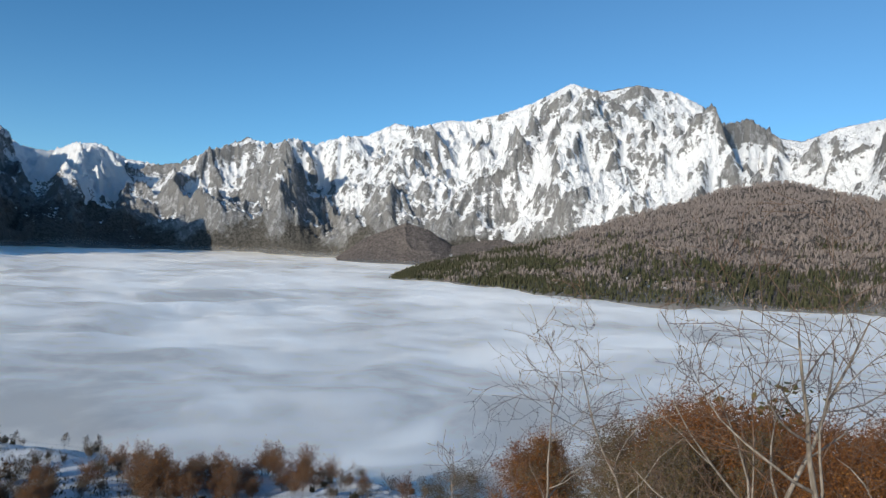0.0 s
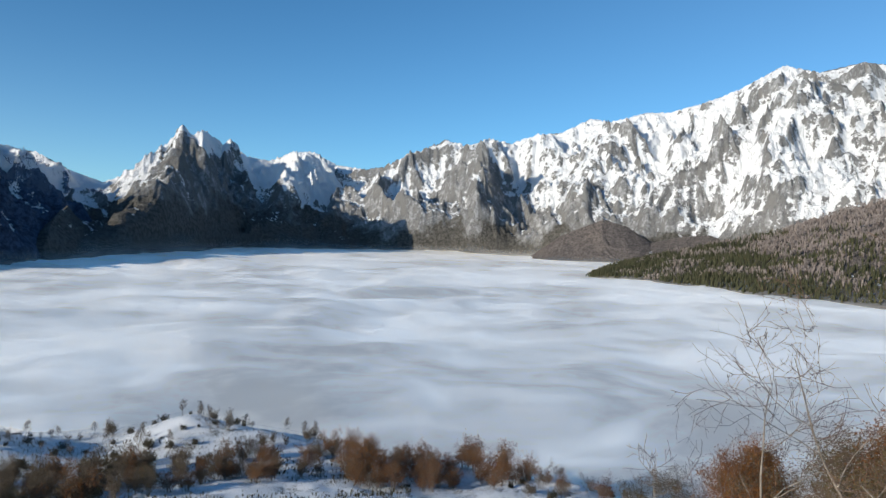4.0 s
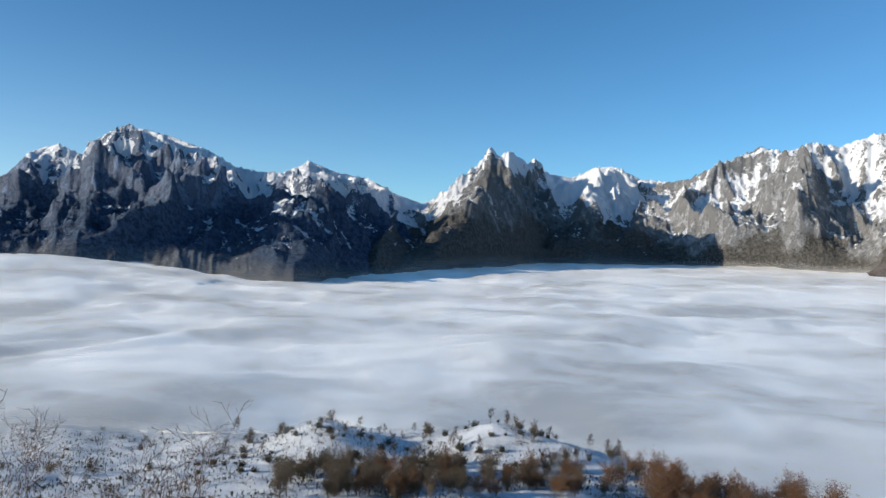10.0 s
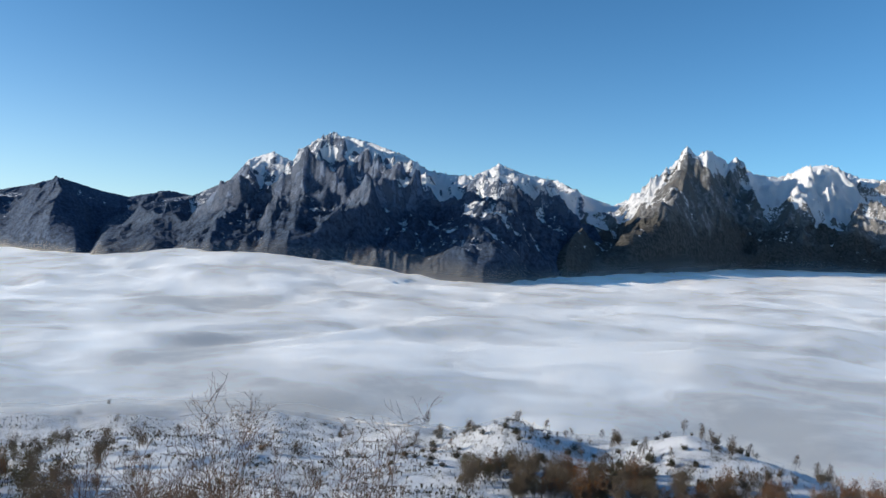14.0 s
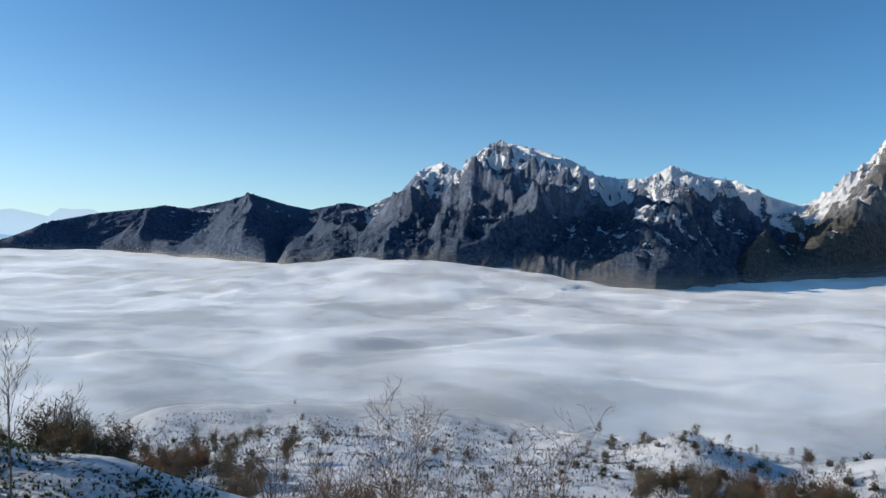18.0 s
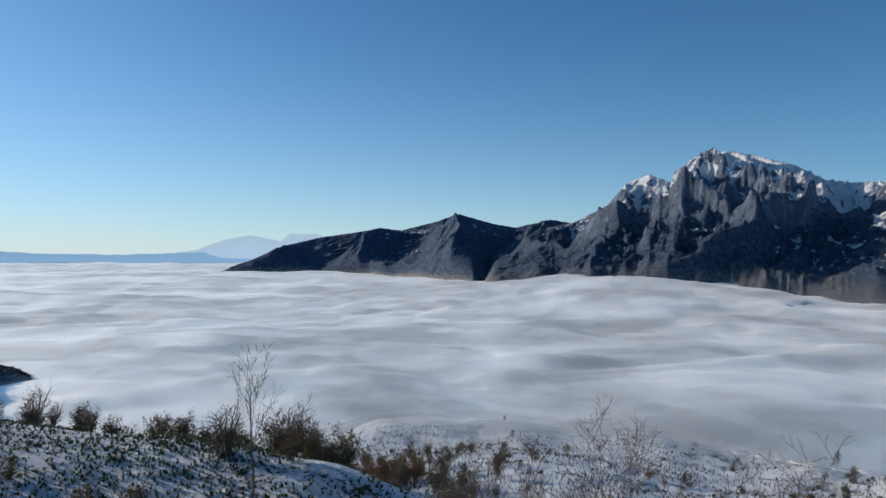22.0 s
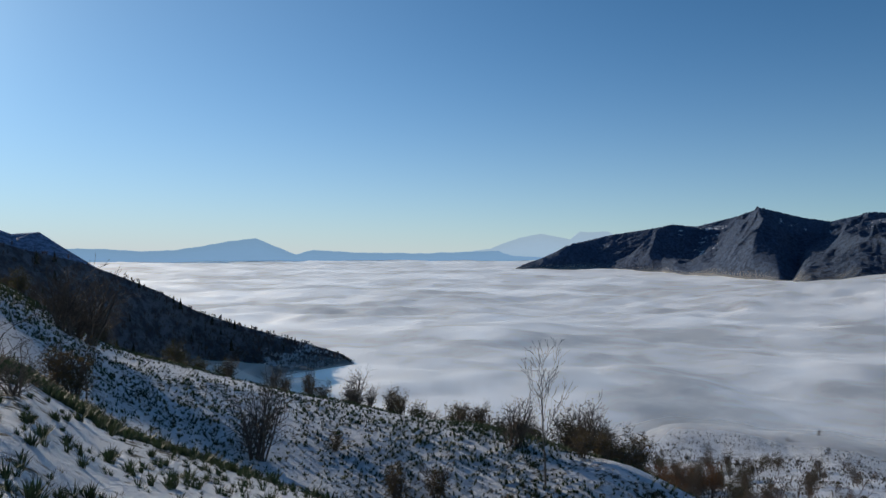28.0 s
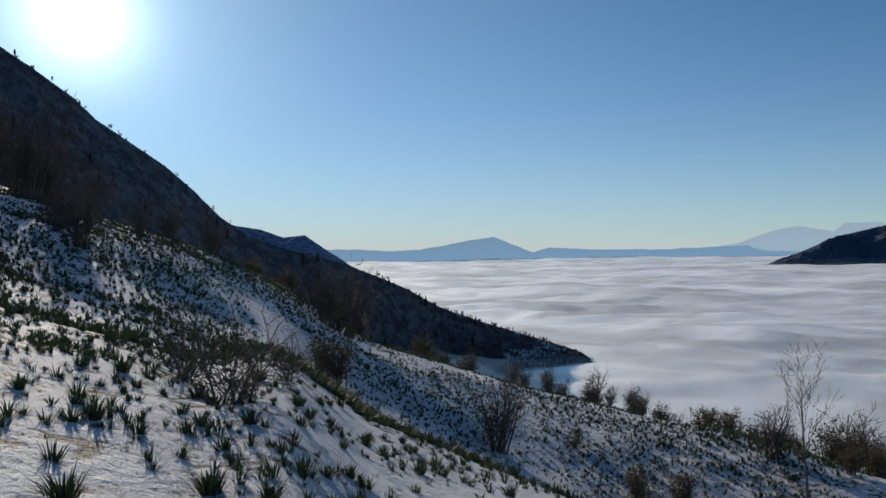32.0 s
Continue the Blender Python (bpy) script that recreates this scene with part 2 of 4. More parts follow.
# ---- shapes ----
def mesh_object(name, verts, faces, mat, shade=True):
    """One mesh object from arrays of places and quads or triangles."""
    me = bpy.data.meshes.new(name)
    verts, faces = np.asarray(verts, np.float32), np.asarray(faces, np.int32)
    k = faces.shape[1]
    me.vertices.add(len(verts))
    me.vertices.foreach_set("co", verts.ravel())
    me.loops.add(faces.size)
    me.loops.foreach_set("vertex_index", faces.ravel())
    me.polygons.add(len(faces))
    me.polygons.foreach_set("loop_start", np.arange(0, faces.size, k, dtype=np.int32))
    me.update(calc_edges=True)
    if shade:
        me.polygons.foreach_set("use_smooth", np.ones(len(faces), bool))
    if mat:
        me.materials.append(mat)
    return new(name, me)


def sheet(name, X, Y, Z, mat, weight=None):
    """A grid of places as one mesh; rows run away from the eye, columns clockwise. weight: fog's thickness, with no faces where it is nil."""
    n, m = X.shape
    i = np.arange(n * m).reshape(n, m)
    faces = np.stack([i[:-1, :-1], i[:-1, 1:], i[1:, 1:], i[1:, :-1]], -1).reshape(-1, 4)
    if weight is not None:
        faces = faces[weight.ravel()[faces].max(1) > 0.004]
    ob = mesh_object(name, np.stack([X, Y, Z], -1).reshape(-1, 3), faces, mat)
    if weight is not None:
        at = ob.data.attributes.new("thickness", "FLOAT", "POINT")
        at.data.foreach_set("value", weight.ravel().astype(np.float32))
    return ob


def box_blur(z, n_rows, n_cols):
    """Mean over a window of so many rows and columns each way."""
    for axis, n in ((0, n_rows), (1, n_cols)):
        n = max(1, int(round(n)))
        pad = [(0, 0), (0, 0)]
        pad[axis] = (n + 1, n)
        c = np.cumsum(np.pad(z, pad, mode="edge"), axis=axis)
        hi, lo = [slice(None)] * 2, [slice(None)] * 2
        hi[axis], lo[axis] = slice(2 * n + 1, None), slice(None, -(2 * n + 1))
        z = (c[tuple(hi)] - c[tuple(lo)]) / (2 * n + 1)
    return z


def mountain(name, label, crest, shore, mat, spurs=(), relief=130.0, wave=620.0, rib=0.35, step_az=0.06, rows=265, seed=0.0, hollow=1.25, category="mountain", sharp=0.5, cuts=(0.4, 0.8), mist=30.0,
             snowline=((0, 100),), full=0.6, bare=-1.3, crags=1.0, lean=0.25):
    """A mountain side that rises out of the fog at its shore (rows of bearing, distance) to its crest (rows of bearing, elevation, distance),
    with ribs and gullies. A spur: bearing at the crest and at the foot, half width (degrees), metres that it stands up.
    snowline: rows of bearing, height; full, bare: how much snow lies above and below it; lean: how far ribs slant on their way down."""
    az = np.arange(crest[0][0], crest[-1][0] + 1e-6, step_az)
    t = np.concatenate([np.linspace(-0.18, 0, 12)[:-1], np.linspace(0, 1, rows), np.linspace(1, 1.35, 24)[1:]])[:, None]
    ec, rc, rs = knots(az, crest, 1), knots(az, crest, 2), knots(az, shore, 1)
    soft = np.exp(-np.linspace(-2, 2, 9) ** 2)
    soft /= soft.sum()
    rc, rs = (np.convolve(np.pad(v, 4, mode="edge"), soft, "valid") for v in (rc, rs))
    r = rs + (rc - rs) * t
    a = np.radians(az)[None, :]
    X, Y = np.sin(a) * r, np.cos(a) * r
    zs, zc = -98 + 0.0092 * rs, np.tan(np.radians(ec)) * rc
    tc = np.clip(t, 0, 1)
    Z = zs + (zc - zs) * tc ** hollow
    Z = Z - np.clip(-t, 0, None) * (rc - rs) * 0.7 - np.clip(t - 1, 0, None) * (rc - rs) * 1.1
    grow = np.sin(np.pi * np.clip(t, 0, 1) ** 0.8) ** 0.7
    wide = np.clip((zc - zs) / 500, 0.2, 1.3)
    warp = 0.22 * fbm(X / wave * 0.8, Y / wave * 0.8, seed + 2, 3)
    lay = eroded(X / wave + warp, Y / wave - warp, seed)
    ribs = ridged(np.radians(az)[None, :] * rc.mean() / wave * 2.2 + 1.5 * warp, t * 1.1 + warp, seed + 4, 5, 0.5) - 0.9
    crag = fbm(X / wave * 5, Y / wave * 5, Z / wave * 3, 5, 0.6)
    Z = Z + wide * relief * ((1.25 * lay + rib * ribs) * (grow + 0.15 * tc) + 0.33 * crag * (0.8 - 0.45 * tc) * smooth(0, 0.12, tc))
    # ribs and gullies that run down the face, at three sizes
    if crags:
        u, down = np.radians(az)[None, :] * rc.mean(), t * (rc - rs).mean()
        u = u + lean * down + 120 * fbm(X / 330, Y / 330, seed + 8, 4)
        strength = crags * wide * (0.4 + 0.6 * grow) * smooth(-0.02, 0.1, t)
        Z = Z + strength * (44 * (ridged(u / 270, down / 800, seed + 40, 3) - 0.9) + 21 * (ridged(u / 105, down / 330, seed + 50, 3) - 0.9)
                            + 8 * (ridged(u / 42, down / 100, seed + 60, 2) - 0.8))
    for a_top, a_foot, width, metres in spurs:
        middle = a_foot + (a_top - a_foot) * t + 0.3 * width * fbm(t * 2.2 + a_top, a_top, seed, 3)
        d = np.abs(az[None, :] - middle) / (width * (1.15 - 0.6 * tc))
        Z = Z + metres * np.clip(1 - d, 0, None) ** 1.15 * np.sin(np.pi * np.clip(t, 0, 1) ** 0.62) ** 0.7
    # bring each bearing's highest line of sight to the crest's elevation
    seen = np.degrees(np.arctan((Z / r).max(0)))
    miss = ec - seen
    n = int(round(sharp / step_az))
    soft = np.exp(-np.linspace(-2, 2, 2 * n + 1) ** 2)
    soft /= soft.sum()
    miss = np.convolve(np.pad(miss, n, mode="edge"), soft, "valid")
    Z = Z + np.tan(np.radians(miss)) * r * smooth(-0.05, 0.75, t)
    # both ends sink into the fog
    Z = Z - 0.6 * relief * (1 - smooth(0, 3.0, np.minimum(az - az[0], az[-1] - az)))
    # where snow lies: gentle ground, gullies and hollows
    across, along = rc.mean() * 0.85 * radians(step_az), (rc - rs).mean() / rows
    Zs = box_blur(Z, 12 / along, 12 / across)
    gr = np.gradient(Zs, axis=0) / (np.gradient(r, axis=0) + 1e-6)
    gs = np.gradient(Zs, axis=1) / (r * radians(step_az))
    face = (t[:, 0] > 0.03) & (t[:, 0] <= 1.0)

    def even(v, most):
        v = (v - v[face].mean()) / v[face].std()
        return np.clip(v, -most, most)

    lie = even(0.8 * even(1 / np.sqrt(1 + gr * gr + gs * gs), 2) + 0.6 * even(box_blur(Z, 26 / along, 26 / across) - Z, 2.5)
               + 0.2 * even(box_blur(Z, 90 / along, 90 / across) - Z, 2.5), 2.5)
    line = knots(az, snowline, 1)[None, :]
    high = smooth(-70, 110, Z - line + 70 * fbm(X / 260, Y / 260, seed + 9, 4))
    lie = lie + bare + (full - bare) * high + 0.5 * smooth(60, 260, Z - line)
    lie = lie - 1.3 * smooth(60, 240, line - Z) + 0.9 * fbm(X / 420, Y / 420, seed + 12, 3)
    # the wooded foot, the rock face and the summit crest as parts of one mountain
    root = tagged(new(name), label, category)
    for part_name, lo, hi in zip(("foot_slope", "rock_face", "summit_crest"), (0, cuts[0], cuts[1]), (cuts[0], cuts[1], 2)):
        k = np.where((t[:, 0] >= lo - 0.19 * (lo == 0)) & (t[:, 0] <= hi))[0]
        k = np.arange(k[0], min(k[-1] + 2, len(t)))
        piece = sheet(part_name, X[k], Y[k], Z[k], mat)
        at = piece.data.attributes.new("lie", "FLOAT", "POINT")
        at.data.foreach_set("value", lie[k].ravel().astype(np.float32))
        piece.parent = root
    if mist:
        # fog creeping up the foot of the slope
        k = np.where((t[:, 0] > -0.08) & (t[:, 0] < 0.45))[0]
        pull = 1 - 10 / r[k]
        top = -96 + 0.0092 * r[k]
        wisp = 0.6 + 0.8 * fbm(X[k] / 320, Y[k] / 320, seed + 6, 3)
        value = np.clip(1 - (Z[k] - top + 6) / (mist * np.clip(wisp, 0.2, 2)), 0, 1) ** 1.2 * 0.85
        mists.append(sheet("creeping_mist", X[k] * pull, Y[k] * pull, Z[k] + 3, mist_mat, value))
    return root, np.stack([X, Y, Z], -1).reshape(-1, 3)


# ---- mountains across the valley: bearing, elevation, distance ----
rock_white = mountain_material("snowy_limestone", 40, rock=(0.33, 0.33, 0.335), stain=(0.20, 0.195, 0.19), wood=(0.075, 0.070, 0.062))
rock_mid = mountain_material("limestone_with_woods", 90, rock=(0.27, 0.275, 0.285), wood=(0.075, 0.072, 0.066), stain=(0.17, 0.16, 0.15))
# the next two carry shade and blue distance haze in their colours
rock_hazed = mountain_material("hazed_wooded_limestone", 90, rock=(0.175, 0.225, 0.32), wood=(0.046, 0.072, 0.118), stain=(0.12, 0.145, 0.20))
rock_low_hazed = mountain_material("hazed_wooded_ridge", 200, rock=(0.115, 0.165, 0.26), wood=(0.050, 0.078, 0.13), stain=(0.08, 0.095, 0.125))

mountain("snowy_massif", "high pale limestone massif covered with fresh snow", (
    (19.5, -1.8, 4650), (20.8, 1.5, 4650), (22.2, 4.2, 4620), (23.5, 5.1, 4600), (25.7, 4.85, 4500), (27.8, 5.3, 4500), (30, 6.4, 4480), (31.6, 7.3, 4450), (33.2, 6.95, 4450), (34.8, 7.5, 4450),
    (36.5, 7.2, 4450), (38.5, 7.95, 4420), (40.2, 8.1, 4400), (42.3, 9.15, 4400), (44, 8.95, 4400), (46.1, 9.55, 4380), (47.8, 9.55, 4380),
    (49.9, 10.1, 4350), (52.4, 11.0, 4300), (55.3, 12.55, 4250), (57.6, 12.0, 4250), (60.2, 12.5, 4250), (63, 11.9, 4250),
    (65, 10.9, 4250), (66.4, 9.5, 4300), (67.9, 10.1, 4300), (70.1, 8.7, 4350), (71.4, 8.5, 4400), (73.4, 9.3, 4400), (76.3, 9.9, 4400), (84, 10.5, 4400)), (
    (19.5, 3500), (30, 3400), (38, 3350), (46, 3200), (56, 3000), (66, 3000), (84, 3100)),
    rock_white, spurs=((31.5, 28, 5, 110), (36, 34, 2.5, 120), (46, 41, 4, 190), (57.5, 55, 3.5, 120), (68, 64, 3, 120)), rows=290, seed=1.3, relief=125, hollow=1.0, mist=45.0, sharp=0.3,
    snowline=((19.5, 200), (26, 190), (34, 170), (40, 175), (43, 120), (47, 40), (56, 10), (84, 10)), full=0.55, bare=-0.85, crags=0.65, lean=0.45)

mountain("pointed_peak", "steep rocky peak with snowy summit over dark woods", (
    (0.5, -2.4, 4100), (2.5, -0.6, 4100), (5.4, 1.6, 4150), (7.1, 2.8, 4150), (8, 3.2, 4150), (9.9, 4.4, 4200), (11.9, 5.5, 4250), (13.8, 6.95, 4300), (15.2, 6.1, 4300),
    (15.8, 6.45, 4300), (16.9, 5.35, 4350), (18.6, 5.15, 4500), (20.3, 5.85, 4600), (21.5, 6.0, 4600), (23.3, 5.2, 4600), (25, 3.6, 4600), (27, 1.2, 4600), (29.5, -1.5, 4600)), (
    (0.5, 1800), (4, 1830), (9, 2180), (13.7, 2600), (18, 3150), (24, 3330), (29.5, 3600)),
    rock_mid, spurs=((8, 4, 2.5, 110), (14.0, 11.5, 4.5, 190), (22.5, 18.5, 2.2, 110)), seed=5.1, hollow=1.35, mist=60.0, sharp=0.4,
    snowline=((0, 90), (6, 90), (10, 130), (13, 260), (14.5, 330), (16, 300), (17.5, 160), (29, 130)), full=3.0, bare=-1.2, crags=0.45, lean=-0.3)

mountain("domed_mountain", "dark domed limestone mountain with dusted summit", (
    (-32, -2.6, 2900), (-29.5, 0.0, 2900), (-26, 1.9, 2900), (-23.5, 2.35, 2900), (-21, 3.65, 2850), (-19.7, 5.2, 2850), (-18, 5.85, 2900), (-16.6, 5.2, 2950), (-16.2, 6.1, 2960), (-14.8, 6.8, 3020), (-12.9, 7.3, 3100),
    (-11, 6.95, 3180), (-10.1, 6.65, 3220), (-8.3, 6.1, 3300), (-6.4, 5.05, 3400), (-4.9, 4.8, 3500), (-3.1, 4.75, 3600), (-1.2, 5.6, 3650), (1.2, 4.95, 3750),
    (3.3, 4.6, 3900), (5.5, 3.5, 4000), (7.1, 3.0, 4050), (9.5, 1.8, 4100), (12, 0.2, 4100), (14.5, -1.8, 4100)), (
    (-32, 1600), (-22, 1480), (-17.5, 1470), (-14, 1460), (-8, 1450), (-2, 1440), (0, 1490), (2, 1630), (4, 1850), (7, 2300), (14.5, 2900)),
    rock_hazed, spurs=((-19, -22.5, 3, 60), (-13, -17, 3.5, 60), (-1, -4, 4, 50)), rib=0.2, relief=125, wave=520, seed=9.7, hollow=1.15, mist=60.0, sharp=0.3, crags=0.5, lean=-0.4,
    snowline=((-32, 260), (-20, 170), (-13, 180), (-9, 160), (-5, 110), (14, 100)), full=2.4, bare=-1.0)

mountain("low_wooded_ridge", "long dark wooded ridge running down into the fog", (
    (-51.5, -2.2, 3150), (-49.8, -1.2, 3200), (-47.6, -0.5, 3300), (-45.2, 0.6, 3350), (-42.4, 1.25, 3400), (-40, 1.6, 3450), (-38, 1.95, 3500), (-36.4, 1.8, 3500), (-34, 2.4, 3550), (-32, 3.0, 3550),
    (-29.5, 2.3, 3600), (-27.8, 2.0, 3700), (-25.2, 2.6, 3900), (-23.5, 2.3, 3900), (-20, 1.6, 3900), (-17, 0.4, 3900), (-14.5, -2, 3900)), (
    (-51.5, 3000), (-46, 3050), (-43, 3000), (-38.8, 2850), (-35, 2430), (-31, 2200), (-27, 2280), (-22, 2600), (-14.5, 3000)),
    rock_low_hazed, rib=0.15, spurs=((-45, -46, 2.5, 60), (-38, -39.5, 2.5, 90), (-31.5, -33, 3, 110), (-26, -27, 2.5, 80)), relief=55, wave=330, seed=14.2, mist=30.0, crags=0.85, sharp=0.35, snowline=((0, 120),), full=-0.9, bare=-1.6, lean=-0.5)

rock_wood = mountain_material("bare_woods", 900, rock=(0.2, 0.18, 0.17), wood=(0.13, 0.11, 0.10))
mountain("wooded_knoll", "round knoll with bare brown woods at the cliff foot", (
    (37.5, -1.4, 3150), (40.6, 0.55, 3150), (43.5, 1.8, 3150), (45.3, 1.3, 3150), (47, 0.2, 3150), (49, 0.7, 3150), (51, 0.9, 3150), (54, 0, 3150)), (
    (37.5, 2950), (54, 2700)), rock_wood, relief=25, wave=300, rows=60, seed=21.0, category="hill", mist=30.0, crags=0.2, snowline=((0, 0),), full=-2.6, bare=-2.6)
HILL_CREST = ((41.5, -2.9, 1950), (42.5, -2.3, 1980), (47.1, -0.9, 2150), (51.3, 0.2, 2300), (55.5, 1.3, 2450), (59.5, 2.85, 2600), (63.4, 4.05, 2700),
              (67.2, 5.3, 2750), (70.8, 5.7, 2750), (73.6, 5.05, 2700), (76.5, 4.4, 2700), (90, 2.5, 2700))
HILL_SHORE = ((41.5, 1900), (44, 1830), (50, 1650), (57, 1390), (64, 1390), (71, 1540), (90, 1600))
forest_hill = mountain("forest_hill", "broad hill covered with bare woods and dark pines", HILL_CREST, HILL_SHORE, rock_wood,
    relief=28, wave=380, step_az=0.1, rows=150, seed=25.0, hollow=1.0, category="hill", sharp=1.0, mist=55.0, crags=0.25, snowline=((0, 0),), full=-1.7, bare=-1.9)

# ---- the slope towards the sun ----
# its wood colour is lightened towards blue in place of haze
rock_near = mountain_material("hazed_scrub_and_snow", 900, rock=(0.2, 0.19, 0.18), wood=(0.12, 0.13, 0.15))
# the haze before this ridge is painted in as bright blue rock and wood
rock_haze = mountain_material("haze_blue_wooded_ridge", 900, rock=(0.3, 0.38, 0.5), wood=(0.17, 0.25, 0.38))
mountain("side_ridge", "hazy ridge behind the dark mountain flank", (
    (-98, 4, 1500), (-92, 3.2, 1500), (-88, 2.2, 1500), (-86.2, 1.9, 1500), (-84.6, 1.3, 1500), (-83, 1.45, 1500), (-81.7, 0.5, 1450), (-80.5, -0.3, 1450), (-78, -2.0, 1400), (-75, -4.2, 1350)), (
    (-98, 1100), (-75, 1150)), rock_haze, relief=25, wave=220, rows=70, seed=31.0, mist=0, crags=0.3, snowline=((0, 0),), full=-1.6, bare=-1.6)
flank = mountain("mountain_flank", "steep dark mountain flank with scrub and patchy snow", (
    (-150, 17, 520), (-125, 19, 480), (-112, 17.5, 470), (-106, 15.2, 470), (-102.8, 13.7, 470), (-100.9, 12.5, 470), (-98.5, 10.8, 475), (-97.2, 9.5, 480), (-95, 8.0, 490), (-92.8, 6.5, 505), (-90.9, 4.8, 520),
    (-89, 2.8, 535), (-87, 1.4, 545), (-84, 0.3, 560), (-80.5, -0.6, 580), (-78, -1.6, 590), (-75.5, -2.7, 600), (-72.9, -4.2, 610), (-69.5, -5.4, 620), (-66.2, -6.4, 640), (-61.6, -7.8, 650), (-60, -8.6, 655)), (
    (-150, 150), (-112, 150), (-95, 180), (-88, 260), (-82, 400), (-76, 520), (-73, 570), (-67, 580), (-60, 635)),
    rock_near, relief=14, wave=90, step_az=0.12, rows=150, seed=35.0, sharp=0.8, mist=32.0, crags=0.1, snowline=((0, 0),), full=-1.0, bare=-1.2)

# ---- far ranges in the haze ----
# both materials glow pale blue to imitate the haze in front of them
m_far, nodes, links, b = material("haze_glow_range", 1.0)
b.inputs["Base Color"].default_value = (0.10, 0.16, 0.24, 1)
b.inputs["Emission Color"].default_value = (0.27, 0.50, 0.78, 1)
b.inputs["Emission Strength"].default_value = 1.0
m_far2, nodes, links, b = material("farthest_haze_glow", 1.0)
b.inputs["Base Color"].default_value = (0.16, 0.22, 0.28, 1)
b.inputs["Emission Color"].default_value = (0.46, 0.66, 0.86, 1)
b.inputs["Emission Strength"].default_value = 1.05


def haze_glow_range(name, label, crest, dist, mat):
    az = np.arange(crest[0][0], crest[-1][0], 0.1)
    e = knots(az, crest, 1) + 0.05 * fbm(az * 0.9, dist, 0.0, 5)
    a = np.radians(az)
    r = np.array([[dist - 60], [dist - 30], [dist], [dist + 8]]) + 0 * a
    z = np.array([-90 + 0 * a, np.tan(np.radians(e)) * dist * 0.4 - 40, np.tan(np.radians(e)) * dist, -200 + 0 * a])
    return tagged(sheet(name, np.sin(a) * r, np.cos(a) * r, z, mat), label, "backdrop", kind="structure")


haze_glow_range("backdrop_range", "pale blue mountain range on the horizon", (
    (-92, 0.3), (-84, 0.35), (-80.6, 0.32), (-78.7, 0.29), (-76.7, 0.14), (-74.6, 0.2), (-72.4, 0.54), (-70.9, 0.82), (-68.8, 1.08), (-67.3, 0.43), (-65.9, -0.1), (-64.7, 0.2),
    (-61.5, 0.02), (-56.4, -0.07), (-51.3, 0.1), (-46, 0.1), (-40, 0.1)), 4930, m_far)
haze_glow_range("backdrop_peaks", "pale flat-topped peaks far away in the haze", (
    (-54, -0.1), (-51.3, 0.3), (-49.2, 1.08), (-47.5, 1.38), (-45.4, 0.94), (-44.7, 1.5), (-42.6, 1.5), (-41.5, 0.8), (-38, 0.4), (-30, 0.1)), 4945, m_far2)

# ---- ground ----
# bearing, elevation of the first crest, its distance: the shoulder of the slope on which the camera stands
SHOULDER = ((-180, 16, 90), (-140, 14, 90), (-115, 7.5, 80), (-103, 4.8, 70), (-98, 3.2, 68), (-91, 1.0, 66), (-87, -0.9, 66), (-82.5, -3.4, 66), (-80.5, -5.6, 66),
            (-76, -7.3, 64), (-70, -9.1, 60), (-64, -10.6, 55), (-58, -11.9, 50), (-50, -13.1, 45), (-45, -14.2, 42), (-40, -15.5, 40), (-36, -17, 40),
            (-28, -19.5, 42), (0, -21, 50), (40, -21, 50), (60, -20, 45), (75, -17.5, 45), (95, -9, 60), (120, 2, 80), (150, 13, 90), (180, 16, 90))
# knolls on the bench below: bearing, distance, height, width along, width across
KNOLLS = ((0.5, 268, 9.5, 19, 22), (-7, 285, 4, 14, 18), (13.5, 272, 9, 20, 22), (19, 262, 2.5, 16, 22), (-18, 320, 4, 24, 24), (-37, 345, 4, 30, 28),
          (-29, 345, 5, 40, 30), (6, 300, 3, 20, 16), (-26, 240, 4, 25, 30), (31, 220, -4, 30, 40))


def bench_rim(az):
    """Distance at which the bench breaks off into the fog."""
    return np.interp(az, (-60, -44, -38, -25, -12, -4, 4, 20, 27, 36, 50, 70), (150, 300, 360, 355, 330, 298, 292, 285, 255, 235, 190, 120))


